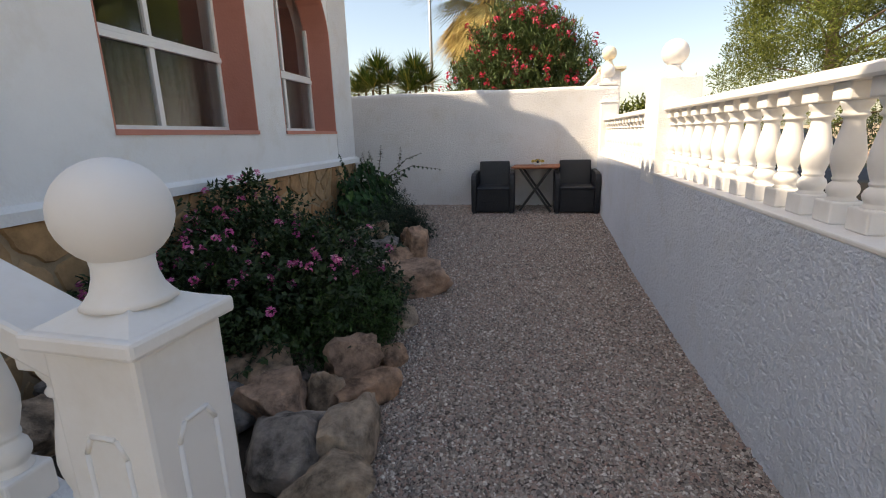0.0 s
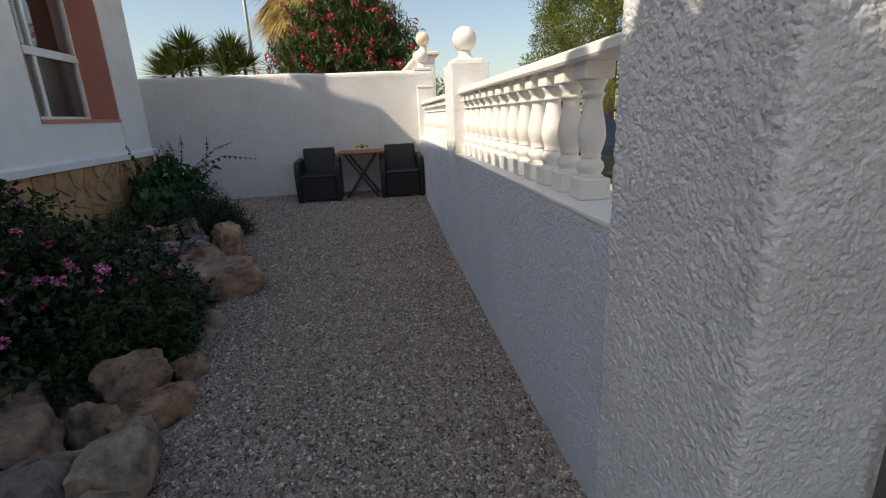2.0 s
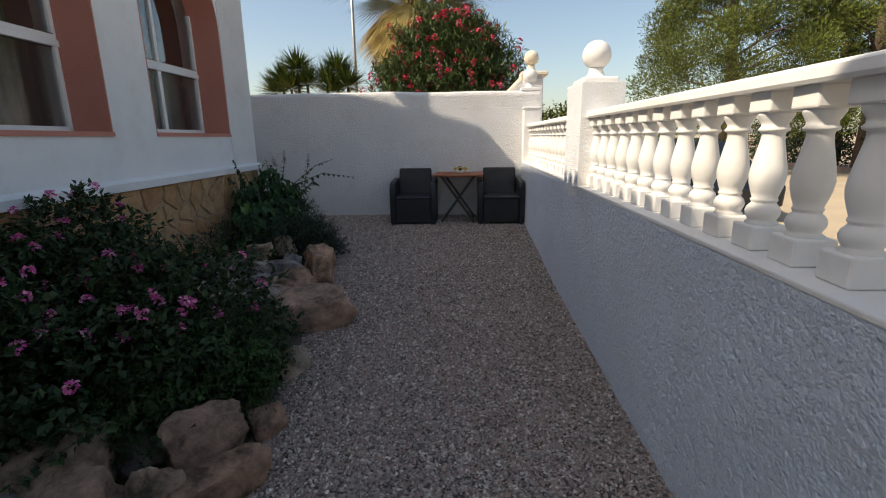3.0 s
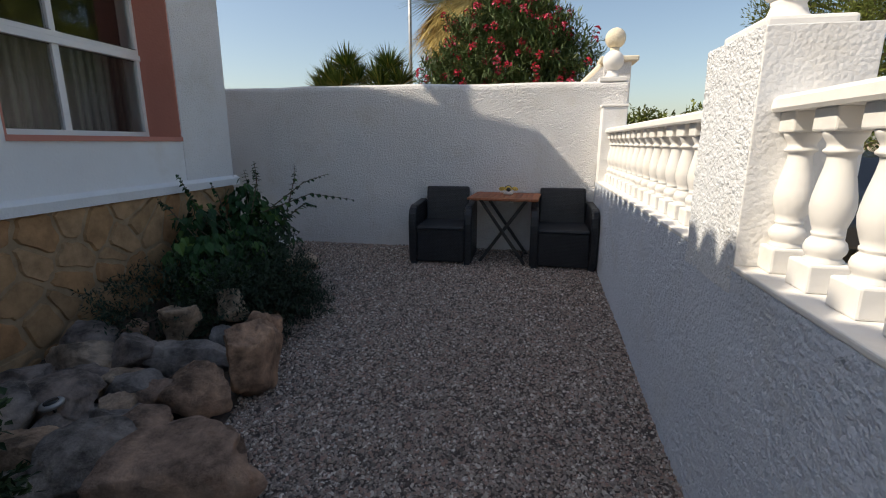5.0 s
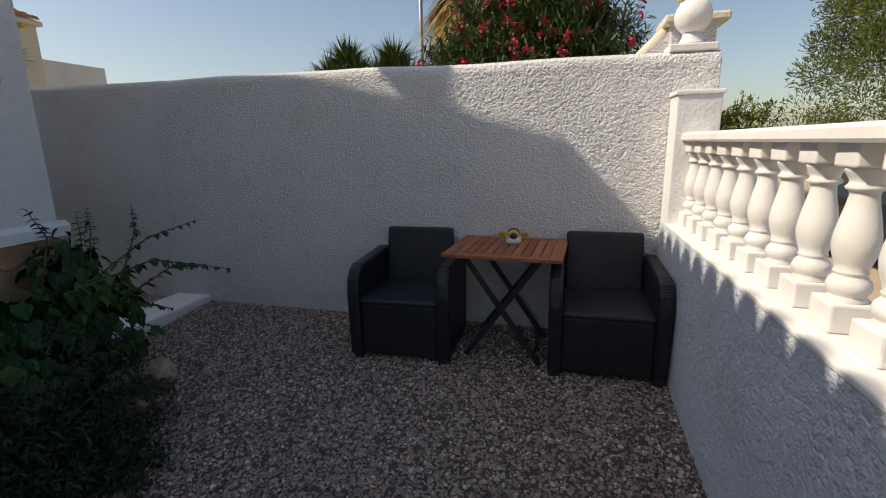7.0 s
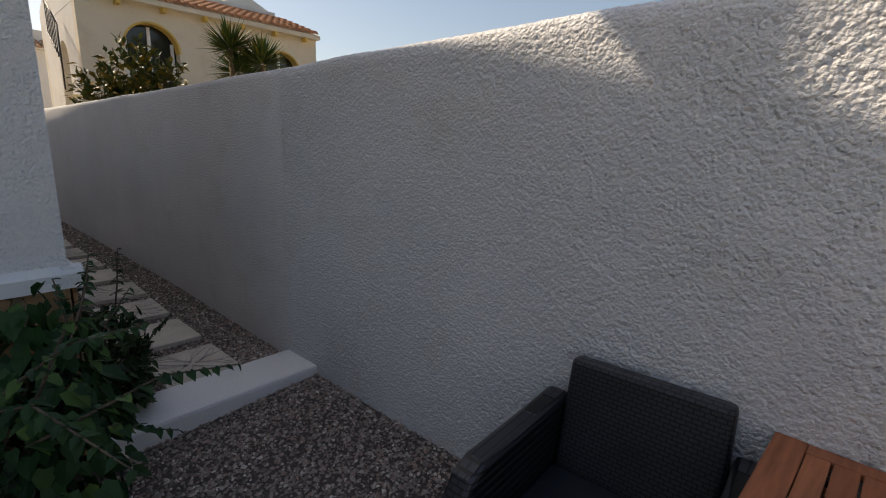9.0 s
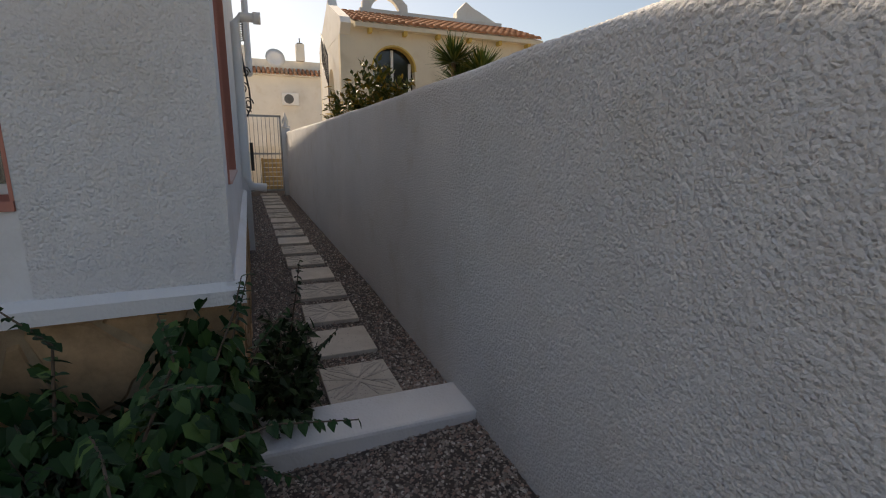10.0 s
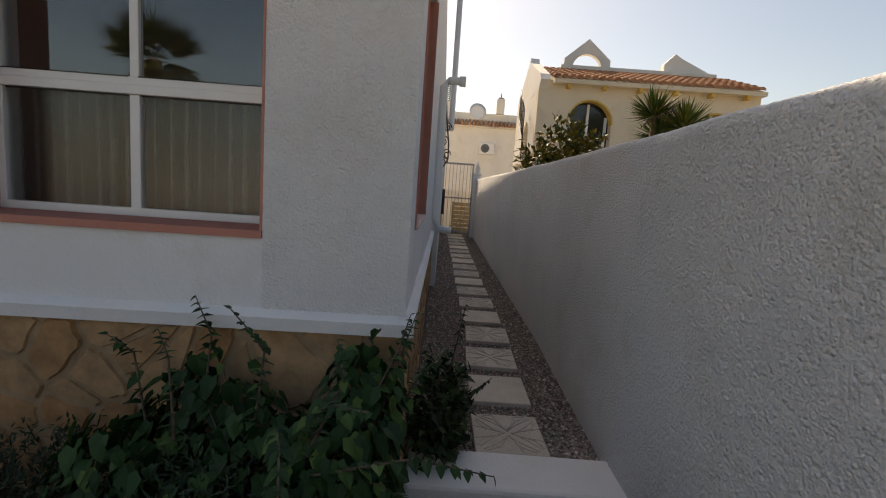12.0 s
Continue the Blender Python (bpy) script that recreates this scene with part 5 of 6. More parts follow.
for c, hw, spring in ((1.6, 0.66, 3.55), (5.35, 0.62, 3.45)):
    bm = bmesh.new()
    k = 16
    ring = [(c + (hw + 0.01) * math.cos(math.pi * i / k), spring + (hw + 0.01) * math.sin(math.pi * i / k)) for i in range(k + 1)]
    for (x0, z0), (x1, z1) in zip(ring, ring[1:]):
        d = Vector((x1 - x0, 0, z1 - z0))
        box(bm, -d.length / 2 - 0.005, -0.012, -0.03, d.length / 2 + 0.005, 0.29, 0.02, Matrix.Translation(((x0 + x1) / 2, 0, (z0 + z1) / 2)) @ Matrix.Rotation(-math.atan2(d.z, d.x), 4, "Y"))
    part("arch_trim", bm, M_YELLOW, nh, "ochre painted arch")
    win = part("window", boxes((c - 0.6, 0.26, 2.2, c - 0.52, 0.30, 3.8), (c - 0.04, 0.26, 2.2, c + 0.04, 0.30, 4.15), (c + 0.52, 0.26, 2.2, c + 0.6, 0.30, 3.8)), M_ALU, nh)
    part("pane", boxes((c - 0.7, 0.31, 2.1, c + 0.7, 0.32, spring + 0.7)), M_DARKGLASS, win)
gab = bmesh.new()
prism(gab, [(-0.25, EV - 0.05), (-0.05, EV + 0.15), (1.95, EV + 0.95), (2.1, EV + 1.15), (2.3, EV + 1.0), (4.4, EV + 0.1), (4.4, EV - 0.3), (0, EV - 0.3)], 0.29, pose(0.286, 0, 0, 0, 0, 90))
part("gable", gab, M_FARWHITE, nh)
roof = bmesh.new()
prism(roof, [(-0.28, EV - 0.12), (-0.28, EV), (2.0, EV + 0.78), (4.4, EV), (4.4, EV - 0.12)], 6.2, pose(6.6, 0, 0, 0, 0, 90))
roof_p = part("roof", roof, M_CREAM, nh, "terracotta barrel tile roof with dark weathered patches")
tile_rows(roof_p, 6.2, 2.25, 0.78, pose(0.36, -0.32, EV + 0.01))
for i in range(6):
    part("rafter_end", boxes((0.8 + i * 1.05, -0.24, EV - 0.24, 0.9 + i * 1.05, 0.0, EV - 0.12)), M_YELLOW, nh)
part("ridge_wall", boxes((1.0, 1.9, EV + 0.6, 6.2, 2.1, EV + 0.98), soft=0.01), M_FARWHITE, nh)
bm = bmesh.new()
k = 14
outer = [(-0.78, 0), (-0.78, 0.42), (0, 1.08), (0.78, 0.42), (0.78, 0)]
inner = [(0.5 * math.cos(math.pi * i / k), 0.08 + 0.52 * math.sin(math.pi * i / k)) for i in range(k + 1)]
for y in (0, 0.22):
    lo = [bm.verts.new((px, y, pz)) for px, pz in inner]
    hi = []
    for i in range(k + 1):
        a = math.pi * i / k
        px = 0.78 * math.cos(a)
        hi.append(bm.verts.new((px, y, 0.42 + 0.66 * (1 - abs(px) / 0.78) if 0 < i < k else 0)))
    for i in range(k):
        bm.faces.new((lo[i], lo[i + 1], hi[i + 1], hi[i]))
bmesh.ops.remove_doubles(bm, verts=bm.verts, dist=0.0001)
bm.verts.ensure_lookup_table()
half = len(bm.verts) // 2
for i in range(k):
    bm.faces.new((bm.verts[i], bm.verts[i + 1], bm.verts[half + i + 1], bm.verts[half + i]))
    h0 = k + 1
    bm.faces.new((bm.verts[h0 + i], bm.verts[h0 + i + 1], bm.verts[half + h0 + i + 1], bm.verts[half + h0 + i]))
bmesh.ops.recalc_face_normals(bm, faces=bm.faces)
part("roof_arch", bm, M_FARWHITE, nh, "pointed white roof arch with a round opening", m=pose(1.85, 1.88, EV + 0.75))
bm = bmesh.new()
prism(bm, [(0, 0), (0.0, 0.55), (0.35, 0.9), (0.6, 0.75), (2.2, 0.05), (2.2, 0)], 0.3, pose(4.5, 2.1, EV + 0.7))
part("roof_stair_wall", bm, M_FARWHITE, nh)
part("side_extension", boxes((6.6, 0.3, -0.7, 8.85, 1.6, 3.8)), M_FARWHITE, nh, "low white parapet block")
# outside stair rail on its side
bm = bmesh.new()
for i in range(7):
    tube(bm, [(-0.25, 0.9 + 0.18 * i, 3.1 + 0.12 * i), (-0.25, 0.9 + 0.18 * i, 4.0 + 0.12 * i)], 0.012, 5)
tube(bm, [(-0.25, 0.8, 3.95), (-0.25, 2.1, 4.85)], 0.02, 5)
tube(bm, [(-0.25, 0.8, 3.15), (-0.25, 2.1, 3.95)], 0.02, 5)
tube(bm, [(-0.25, 0.8, 2.4), (-0.25, 0.8, 4.0)], 0.02, 5)
part("stair_rail", bm, M_BLACK, nh, "black iron stair rail")

# white house at the end of the lane
wh = thing("white_house", "white two-storey house with tiled eave and dish", "house", pose(-31, 4.5, -0.3))
part("wall", boxes((-5, 0, 0, 0, 9, 6.0)), M_FARWHITE, wh)
part("parapet", boxes((-5, 0, 6.3, -0.6, 9, 6.95), (-0.8, 1.6, 6.3, -0.4, 2.3, 7.6)), M_FARWHITE, wh)
rf = part("roof", boxes((-0.6, 0, 5.95, 0.35, 9, 6.05)), M_FARWHITE, wh)
tile_rows(rf, 9, 0.9, 0.42, pose(0.45, 0, 5.98, 0, 0, 90), 0.25)
ac = thing("air_conditioner", "white outdoor air conditioning unit on the far wall", "air conditioner", pose(-30.98, 8.55, 4.0))
part("casing", boxes((0, 0, 0, 0.35, 0.95, 0.7), soft=0.03), M_ALU, ac)
bm = bmesh.new()
bmesh.ops.create_cone(bm, segments=20, radius1=0.27, radius2=0.27, depth=0.03, cap_ends=True, matrix=pose(0.36, 0.38, 0.35, 0, 90, 0))
part("fan_grille", bm, M_GREYSTEEL, ac)
dish = thing("satellite_dish", "pale round satellite dish on the far roof", "satellite dish", pose(-31.4, 8.3, 6.65, 0, 75, 10))
bm = bmesh.new()
lathe(bm, [(0.02, 0.0), (0.3, 0.05), (0.55, 0.16), (0.56, 0.17), (0.3, 0.07), (0.02, 0.02)], 20)
part("reflector", bm, M_ALU, dish)
chim = thing("chimney", "white chimney with a small cowl on the far roof", "chimney", pose(-31.3, 9.75, 6.6))
part("stack", boxes((-0.25, -0.25, 0, 0.25, 0.25, 0.95), soft=0.02), M_FARWHITE, chim)
part("cowl", boxes((-0.16, -0.16, 0.95, 0.16, 0.16, 1.02), (-0.03, -0.03, 1.0, 0.03, 0.03, 1.3)), M_GREYSTEEL, chim)
lw = thing("garden_wall", "low white garden wall behind the lane gate", "wall", pose(-22, 4, -0.3))
part("wall", boxes((-0.2, 0, 0, 0, 8, 1.9)), M_FARWHITE, lw)
fn = mesh_of("pointed_finial", boxes((-0.1, -0.1, 1.9, 0.1, 0.1, 2.3)), M_FARWHITE)
for i in range(5):
    part("finial_post", fn, None, lw, m=pose(-0.1, 1.2 + i * 1.1, 0))

# ---- plants beyond the wall ----
ob, p, d, rng = shrub("oleander", "tall oleander with narrow leaves and many red flowers", [(-0.5, 14.5, 2.5, 1.5, 1.1, 1.95), (0.75, 14.6, 2.1, 1.0, 1.0, 1.75), (-1.5, 14.5, 1.8, 0.85, 0.9, 1.45), (-0.1, 14.8, 3.4, 1.1, 0.9, 1.1)],
                      31, 6500, 10, 0.36, 0.19, 0.034, L_OLEANDER, 0.3, (-0.3, 14.6, -0.3), shell=0.6, spread=0.5)
outer = [i for i in range(len(p)) if d[i][1] < 0.4 and p[i][2] > 2.3]
rngf = random.Random(5)
heads = rngf.sample(outer, 170)
blossoms("blossom", rng, [p[i] + d[i] * 0.40 for i in heads], [d[i] for i in heads], 20, 0.115, L_REDFLOWER, ob)


def rosette(rng, at, count, length, width, low=-0.5):
    """Stiff blades radiating from one point."""
    dvs = unit(rng, count)
    dvs[:, 2] = np.abs(dvs[:, 2]) * 1.1 + rng.uniform(low, 0.25, count)
    pos = np.tile(np.array(at), (count, 1)) + dvs * 0.05
    return pos, dvs, np.tile([0.0, 0, 1], (count, 1)) + unit(rng, count) * 0.2, length * (0.7 + 0.4 * rng.random(count)), np.full(count, width)


def yucca(name, label, heads, base_z, seed, length=0.62, mat=None):
    rng = np.random.default_rng(seed)
    ob = thing(name, label, "yucca")
    bm = bmesh.new()
    arrs = []
    for x, y, z in heads:
        tube(bm, [(x * 0.9 + heads[0][0] * 0.1, y, base_z), (x, y, z)], [0.07, 0.05], 8)
        arrs.append(rosette(rng, (x, y, z), 260, length, 0.05))
    part("trunk", bm, M_PALMBARK, ob)
    part("crown", leaf_mesh("crown", *[np.concatenate(a) for a in zip(*arrs)], mat or L_YUCCA), None, ob)
    return ob


yucca("yucca", "dense clump of spiky green yucca heads behind the wall",
      [(-5.75, 17.8, 3.65), (-6.35, 17.9, 3.25), (-5.4, 17.7, 3.15), (-5.95, 17.6, 3.0), (-6.6, 17.8, 2.9)], -0.3, 41, 0.85)
yucca("yucca", "dense clump of spiky green yucca heads with yellowing blades", [(-4.35, 17.8, 3.55), (-4.75, 17.9, 3.2), (-3.95, 17.7, 3.05), (-4.5, 17.5, 2.85)], -0.3, 44, 0.85)
yucca("yucca", "dark spiky yucca in front of the cream house", [(-10.2, 10.95, 3.35), (-9.9, 11.45, 3.1), (-10.4, 11.2, 2.95)], -0.3, 42, 0.62)
shrub("croton_shrub", "glossy shrub with yellowing leaves above the wall", [(-9.9, 9.05, 2.45, 0.35, 0.35, 0.6), (-9.8, 9.45, 2.2, 0.4, 0.5, 0.65), (-10.2, 8.65, 2.1, 0.3, 0.3, 0.5), (-9.9, 9.2, 1.5, 0.6, 0.8, 0.9)], 43, 900, 5, 0.2, 0.15, 0.075, L_CROTON, 0.5, (-10.4, 9.2, -0.2))


def palm(name, label, x, y, z0, z1, seed, fronds=34, dry=26, reach=1.9, trunk=0.22):
    rng = np.random.default_rng(seed)
    ob = thing(name, label, "palm tree")
    bm = bmesh.new()
    rings = 14
    tube(bm, [(x + 0.05 * math.sin(i), y, z0 + (z1 - z0) * i / rings) for i in range(rings + 1)], [trunk * (1.15 if i % 2 else 0.95) for i in range(rings + 1)], 12)
    part("trunk", bm, M_PALMBARK, ob)
    for kind, count, mat in (("crown", fronds, L_PALM), ("dry_fronds", dry, L_DRY)):
        A = []
        for i in range(count):
            az = rng.uniform(0, 2 * math.pi)
            el = rng.uniform(-0.25, 1.2) if kind == "crown" else rng.uniform(-1.45, -0.7)
            stalk = reach * 0.5 * rng.uniform(0.8, 1.1)
            d = np.array([math.cos(az) * math.cos(el), math.sin(az) * math.cos(el), math.sin(el)])
            tip = np.array([x, y, z1]) + d * stalk
            side = np.array([-math.sin(az), math.cos(az), 0.0])
            n = 30
            th = np.linspace(-1.9, 1.9, n)
            ways = np.cos(th)[:, None] * d + np.sin(th)[:, None] * side + np.array([0, 0, -0.28])
            A.append((np.tile(tip, (n, 1)), ways, np.tile(np.cross(side, d), (n, 1)) + 0.001, reach * 0.55 * (0.75 + 0.3 * np.cos(th)) * rng.uniform(0.8, 1.1, n), np.full(n, 0.055)))
            A.append((np.array([[x, y, z1]]), d[None, :], np.cross(side, d)[None, :] + 0.001, np.array([stalk]), np.array([0.05])))
        part(kind, leaf_mesh(kind, *[np.concatenate(a) for a in zip(*A)], mat), None, ob)
    return ob


palm("fan_palm", "fan palm with a skirt of dry yellow fronds", -1.55, 18.0, -0.3, 6.3, 51, 44, 110, 3.1, 0.3)
palm("fan_palm", "tall fan palm across the street", 11.8, -1.9, -0.3, 5.2, 52)
palm("fan_palm", "fan palm with brown hanging fronds across the street", 17.5, 24.5, -0.3, 5.2, 53, 30, 50, 2.4, 0.3)


def pine(name, label, x, y, height, crown, seed, clumps=200):
    """A pine: tapered trunk, limbs, and needles in many clumps at the limb ends."""
    rng = np.random.default_rng(seed)
    ob = thing(name, label, "pine tree")
    bm = bmesh.new()
    tube(bm, [(x, y, -0.35), (x + 0.1, y, height * 0.35), (x - 0.1, y + 0.1, height * 0.7), (x, y, height)], [0.28, 0.22, 0.15, 0.05], 10)
    part("trunk", bm, M_BARK, ob)
    centres = []
    limbs = bmesh.new()
    for i in range(clumps):
        f = rng.random() ** 0.8
        z = height * (0.16 + 0.86 * f)
        r = crown * (1.0 - 0.72 * f ** 1.7) * (0.5 + 0.45 * rng.random() ** 0.5)
        a = rng.uniform(0, 2 * math.pi)
        c = (x + r * math.cos(a), y + r * math.sin(a), z)
        centres.append(c)
        if i % 6 == 0:
            tube(limbs, [(x, y, max(0.5, z - 0.35 * r)), ((x + c[0]) / 2, (y + c[1]) / 2, z - 0.08 * r), c], [0.06, 0.04, 0.015], 5)
    part("limb", limbs, M_BARK, ob)
    C = np.array(centres)
    per = 520
    P = np.repeat(C, per, axis=0)
    o = unit(rng, len(P))
    size = np.repeat(rng.uniform(0.55, 1.0, len(C)), per)[:, None]
    P = P + o * size * (rng.random(len(P))[:, None] ** 0.4) * np.array([1.0, 1.0, 0.8])
    W = o + unit(rng, len(P)) * 0.7 + np.array([0, 0, 0.5])
    part("crown", leaf_mesh("crown", P, W, unit(rng, len(P)), 0.14 * (0.7 + 0.6 * rng.random(len(P))), np.full(len(P), 0.036), L_PINE), None, ob)


pine("pine_tree", "large green pine across the street", 10.6, 21.0, 8.8, 4.0, 61)
pine("pine_tree", "broad dark green pine behind the street", 15.8, 20.6, 9.0, 4.0, 62)
pine("pine_tree", "broad dark green pine behind the street", 19.5, 17.0, 8.0, 3.8, 63, 160)

# far greenery on the skyline and low hedges across the street: uncountable
def greenery(name, label, spots, seed, mat, size, count):
    rng = np.random.default_rng(seed)
    p, d = in_blobs(rng, count, spots, 0.5)
    arrays = floor_cut(sprays(rng, count, p, d, 5, size * 1.6, size, size * 0.45), -0.34)
    ob = new(name, leaf_mesh(name, *arrays, mat))
    return tagged(ob, label, "greenery", kind="stuff")


greenery("far_trees", "distant green treetops on the skyline", [(-14.0 + 1.6 * i, 42 + 3 * math.sin(i * 2.1), 1.9, 2.0, 1.5, 2.2 + 0.6 * math.sin(i * 1.7)) for i in range(9)]
         + [(3.2 + 1.3 * i, 38, 1.4, 1.5, 1.5, 1.6 + 0.5 * math.sin(i * 2.3)) for i in range(7)], 71, L_PINE, 0.32, 7000)
greenery("hedge", "dark low hedge along the far side of the street", [(17.0 + 0.6 * math.sin(i), 5.0 + 1.6 * i, 0.5, 1.0, 1.1, 1.1 + 0.3 * math.sin(i * 1.3)) for i in range(17)], 72, L_DARK, 0.16, 6000)

lamp = thing("street_lamp", "tall thin grey street lamp post behind the wall", "lamp")
bm = bmesh.new()
tube(bm, [(-4.22, 20.05, -0.35), (-4.22, 20.05, 9.0)], [0.08, 0.05], 10)
part("post", bm, M_LAMP, lamp)
bm = bmesh.new()
tube(bm, [(-4.22, 20.05, 8.95), (-3.87, 19.75, 9.15), (-3.37, 19.45, 9.15)], [0.05, 0.05, 0.09], 8)
part("head", bm, M_LAMP, lamp)

# parked car in the street
car = thing("parked_car", "dark blue car parked in the street beyond the balustrade", "car", pose(5.0, 11.2, -0.28))
bm = bmesh.new()
side_line = [(-2.05, 0.28), (-2.08, 0.62), (-1.95, 0.80), (-1.15, 0.93), (-0.55, 1.38), (0.2, 1.47), (1.15, 1.42), (1.75, 1.02), (2.02, 0.92), (2.06, 0.45), (2.0, 0.25)]
prism(bm, [(x, z) for x, z in side_line], 1.66, pose(0.83, 0, 0, 0, 0, 90))
for v in bm.verts:
    if v.co.z > 1.0:
        v.co.x *= 0.80
bevel(bm, 0.05, 2, 25)
part("body", bm, M_CAR, car)
for sx in (-1, 1):
    bm = bmesh.new()
    prism(bm, [(-1.0, 0.95), (-0.5, 1.33), (0.18, 1.40), (1.1, 1.36), (1.55, 1.0)], 0.012, pose(0, 0, 0, 0, 0, 90))
    bmesh.ops.translate(bm, verts=bm.verts, vec=(sx * 0.76 + 0.006, 0, 0))
    part("side_window", bm, M_DARKGLASS, car)
for x in (-0.78, 0.78):
    for y in (-1.3, 1.3):
        w = bmesh.new()
        bmesh.ops.create_cone(w, segments=24, radius1=0.31, radius2=0.31, depth=0.2, cap_ends=True, matrix=pose(x, y, 0.31, 0, 90, 0))
        bevel(w, 0.03, 2, 60)
        wheel = part("wheel", w, M_TYRE, car)
        w = bmesh.new()
        bmesh.ops.create_cone(w, segments=20, radius1=0.2, radius2=0.2, depth=0.21, cap_ends=True, matrix=pose(x, y, 0.31, 0, 90, 0))
        part("rim", w, M_RIM, wheel)

# ---- pieces: plinth stones and gravel ----
def clip(poly, px, pz, nx, nz):
    """The part of a polygon on the inner side of a line."""
    out = []
    for i in range(len(poly)):
        a, b = poly[i], poly[(i + 1) % len(poly)]
        da, db = (a[0] - px) * nx + (a[1] - pz) * nz, (b[0] - px) * nx + (b[1] - pz) * nz
        if da <= 0:
            out.append(a)
        if (da < 0 < db) or (db < 0 < da):
            f = da / (da - db)
            out.append((a[0] + (b[0] - a[0]) * f, a[1] + (b[1] - a[1]) * f))
    return out


def crazy_stones(width, z0, z1, cell, seed, m):
    """Irregular flat stones with recessed joints, covering a strip of the plinth."""
    rng = random.Random(seed)
    nx, nz = max(1, int(width / cell)), max(1, round((z1 - z0) / (cell * 0.95)))
    sites = []
    for i in range(nx):
        for k in range(nz):
            if rng.random() < 0.88:
                sites.append((width * (i + rng.uniform(0.05, 0.95)) / nx, z0 + (z1 - z0) * (k + rng.uniform(0.05, 0.95)) / nz))
    for s in sites:
        poly = [(0, z0), (width, z0), (width, z1), (0, z1)]
        for t in sites:
            if t != s and abs(t[0] - s[0]) < 4 * cell:
                d = math.hypot(t[0] - s[0], t[1] - s[1])
                n = ((t[0] - s[0]) / d, (t[1] - s[1]) / d)
                gap = 0.011
                poly = clip(poly, (s[0] + t[0]) / 2 - n[0] * gap, (s[1] + t[1]) / 2 - n[1] * gap, *n)
                if len(poly) < 3:
                    break
        if len(poly) < 3:
            continue
        soft = []
        for i in range(len(poly)):
            a, b = Vector(poly[i]), Vector(poly[(i + 1) % len(poly)])
            e = b - a
            if e.length < 0.012:
                continue
            soft.append(tuple(a + e * 0.14))
            if e.length > 0.07:
                nrm = Vector((-e.y, e.x)).normalized()
                soft.append(tuple(a + e * rng.uniform(0.4, 0.6) + nrm * rng.uniform(-0.002, 0.013)))
            soft.append(tuple(b - e * 0.14))
        poly = soft
        if len(poly) < 3:
            continue
        proud = rng.uniform(0.008, 0.020)
        bm = bmesh.new()
        c = (sum(p[0] for p in poly) / len(poly), sum(p[1] for p in poly) / len(poly))
        back = [bm.verts.new((p[0], 0, p[1])) for p in poly]
        front = [bm.verts.new((c[0] + (p[0] - c[0]) * 0.93, -proud * rng.uniform(0.85, 1.15), c[1] + (p[1] - c[1]) * 0.93)) for p in poly]
        bm.faces.new(front)
        for i in range(len(poly)):
            j = (i + 1) % len(poly)
            bm.faces.new((back[i], back[j], front[j], front[i]))
        bmesh.ops.recalc_face_normals(bm, faces=bm.faces)
        part("stone", bm, M_PLINTH, plinth, m=m)


crazy_stones(6.4, -0.1, 0.905, 0.205, 77, pose(0.0, 0.0, 0, 0, 0, 90) @ Matrix.Translation((-6.4, 0, 0)))
crazy_stones(4.6, 0.0, 0.905, 0.22, 78, SIDE @ pose(0.0, 0.012, 0, 0, 0, 180))


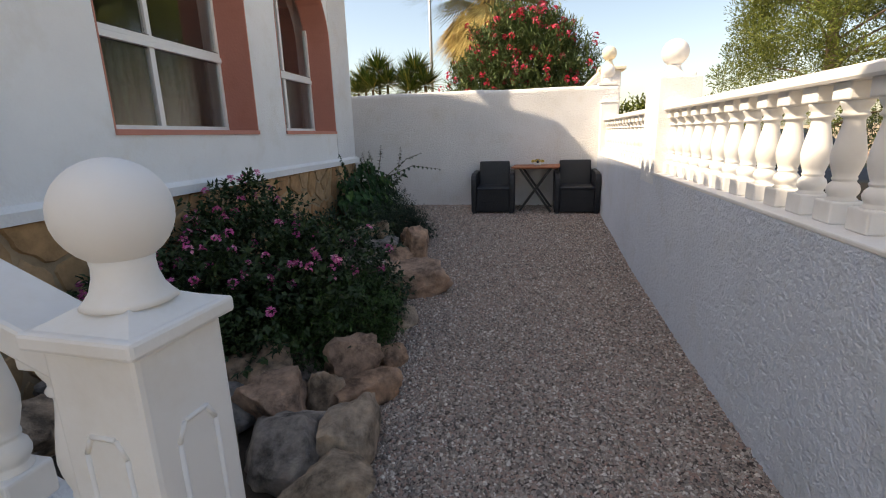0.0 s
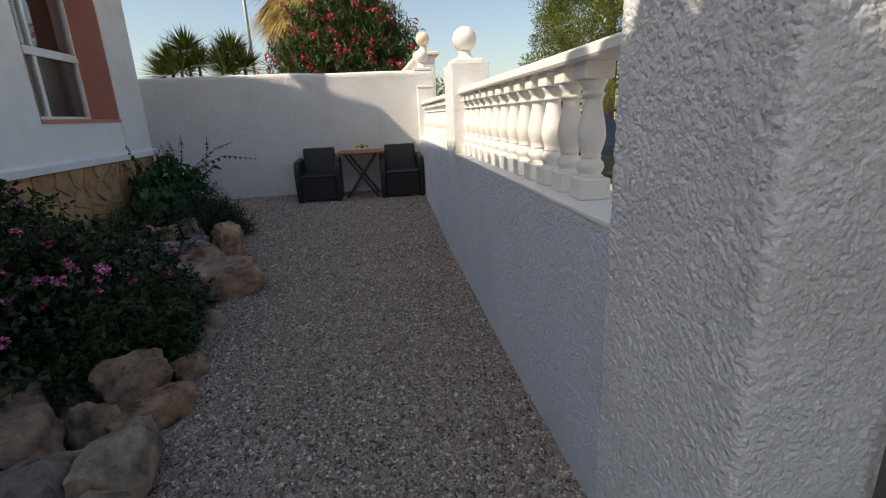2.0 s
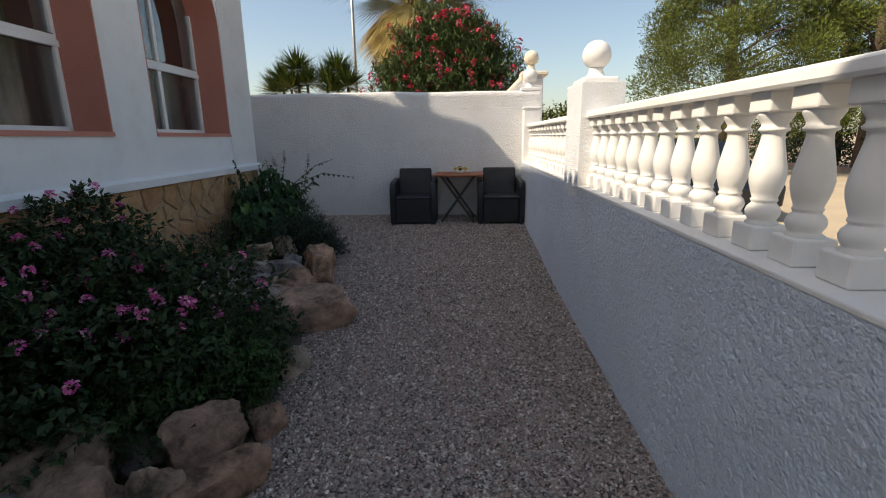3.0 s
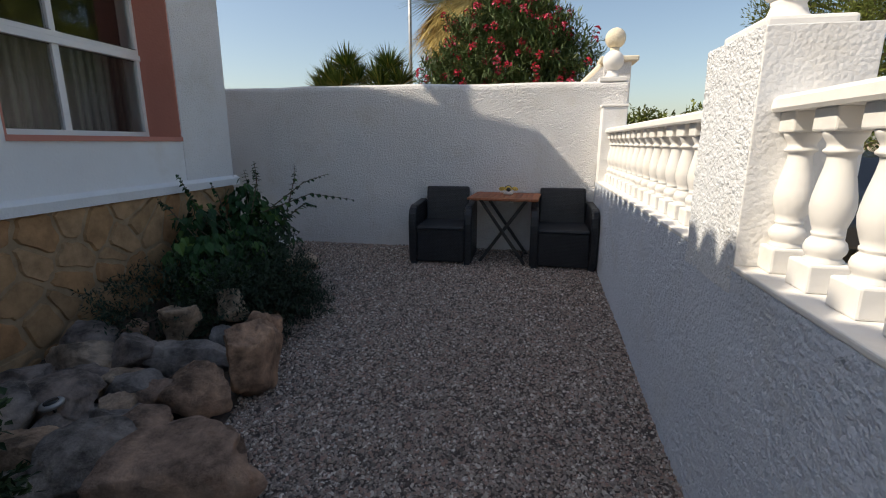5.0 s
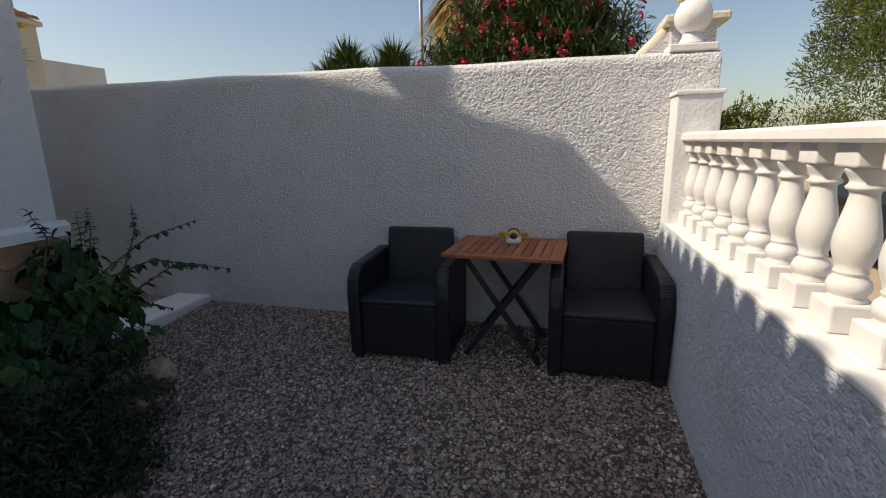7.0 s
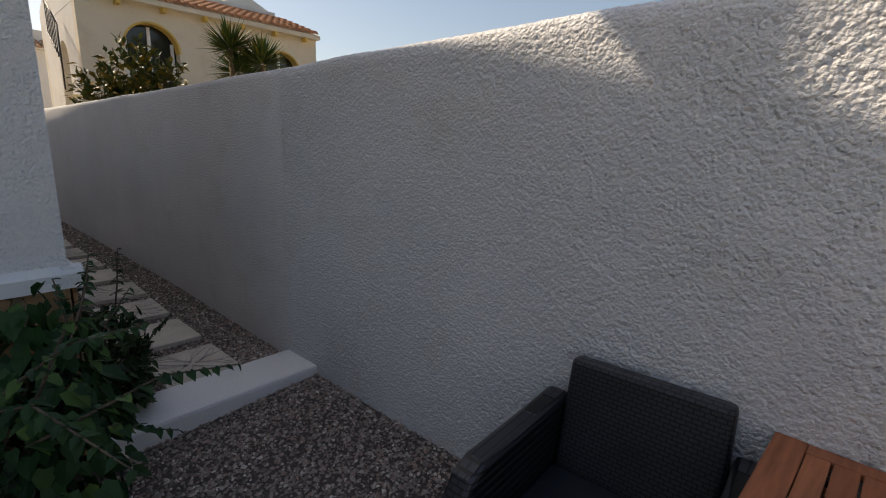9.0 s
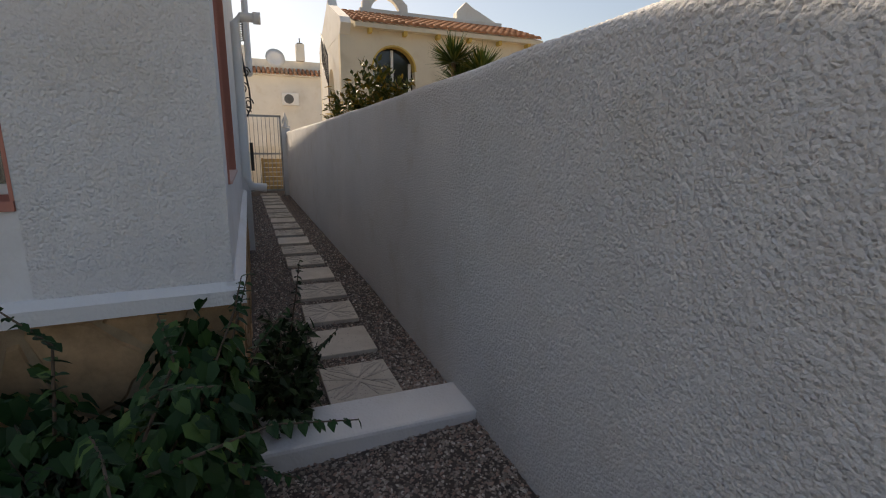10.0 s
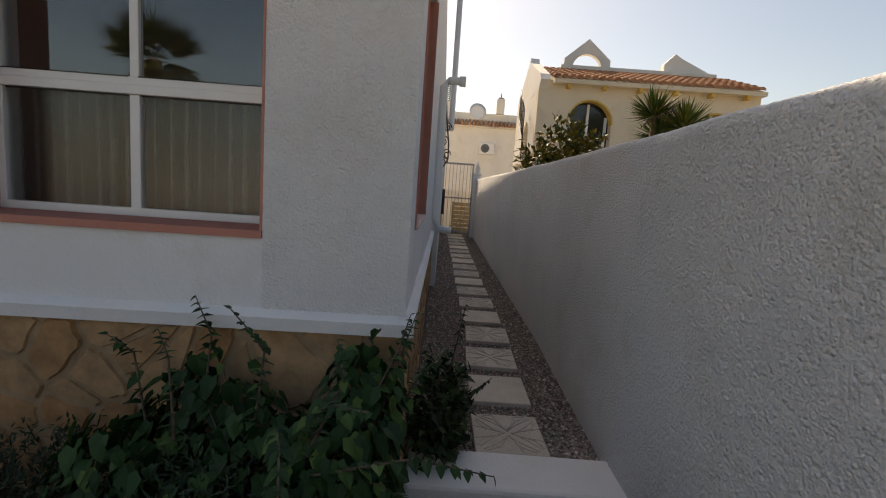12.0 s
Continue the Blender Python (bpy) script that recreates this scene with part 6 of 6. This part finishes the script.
def gravel(name, label, count, seed, place, size):
    """Crushed stones half sunk in the bed, all in one mesh."""
    rng = np.random.default_rng(seed)
    c = place(rng, count)
    base = np.array([(1, 0, -0.4), (-1, 0, -0.4), (0, 1, -0.4), (0, -1, -0.4), (0, 0, 1)], float)
    f = np.array([(0, 2, 4), (2, 1, 4), (1, 3, 4), (3, 0, 4)])
    n = len(c)
    v = base[None] * (1 + rng.uniform(-0.35, 0.35, (n, 5, 1))) + rng.uniform(-0.22, 0.22, (n, 5, 3))
    s = size * (0.55 + 0.9 * rng.random((n, 1, 1)) ** 1.5)
    v = v * s * np.stack([np.ones(n), 0.6 + 0.5 * rng.random(n), 0.4 + 0.35 * rng.random(n)], 1)[:, None, :]
    a, b = rng.uniform(0, 2 * math.pi, n), rng.uniform(-0.6, 0.6, n)
    ca, sa, cb, sb = np.cos(a), np.sin(a), np.cos(b), np.sin(b)
    x, y, z = v[..., 0].copy(), v[..., 1].copy(), v[..., 2].copy()
    x, z = x * cb[:, None] - z * sb[:, None], x * sb[:, None] + z * cb[:, None]
    x, y = x * ca[:, None] - y * sa[:, None], x * sa[:, None] + y * ca[:, None]
    v = np.stack([x, y, z], -1) + c[:, None, :]
    me = bpy.data.meshes.new(name)
    me.from_pydata(v.reshape(-1, 3), [], (np.arange(n)[:, None, None] * 5 + f[None]).reshape(-1, 3).tolist())
    me.materials.append(M_GRAVEL)
    return tagged(new(name, me), label, "gravel", kind="stuff")


def on_garden(rng, n):
    y = 0.9 + 7.0 * rng.random(n) ** 1.25
    xl = np.interp(y, [0.9, 1.3, 2.0, 3.4, 4.6, 5.2, 6.2, 6.8, 7.9], [-0.5, -0.45, -0.65, -0.78, -1.05, -1.3, -1.6, -2.45, -2.5])
    x = xl + (1.21 - xl) * rng.random(n)
    g = np.interp(y, [l[0] for l in LEVELS], [l[1] for l in LEVELS])
    return np.stack([x, y, g + rng.uniform(-0.002, 0.008, n)], 1)


def on_lane(rng, n):
    x = -2.8 - 11 * rng.random(n) ** 2.2
    y = 6.76 + 1.13 * rng.random(n)
    ok = (np.abs(y - 7.375) > 0.2) | (np.abs(((x + 3.06) / 0.64) - np.round((x + 3.06) / 0.64)) > 0.345)
    x, y = x[ok], y[ok]
    return np.stack([x, y - 0.027 * np.maximum(0, -5 - x), 0.09 + 0.0155 * np.maximum(0, -2.6 - x) + rng.uniform(-0.002, 0.007, len(x))], 1)


gravel("gravel", "loose grey, beige and pink crushed gravel of the garden", 172000, 91, on_garden, 0.0106)
gravel("lane_gravel", "loose dark grey and pink gravel along the lane", 24000, 92, on_lane, 0.012)
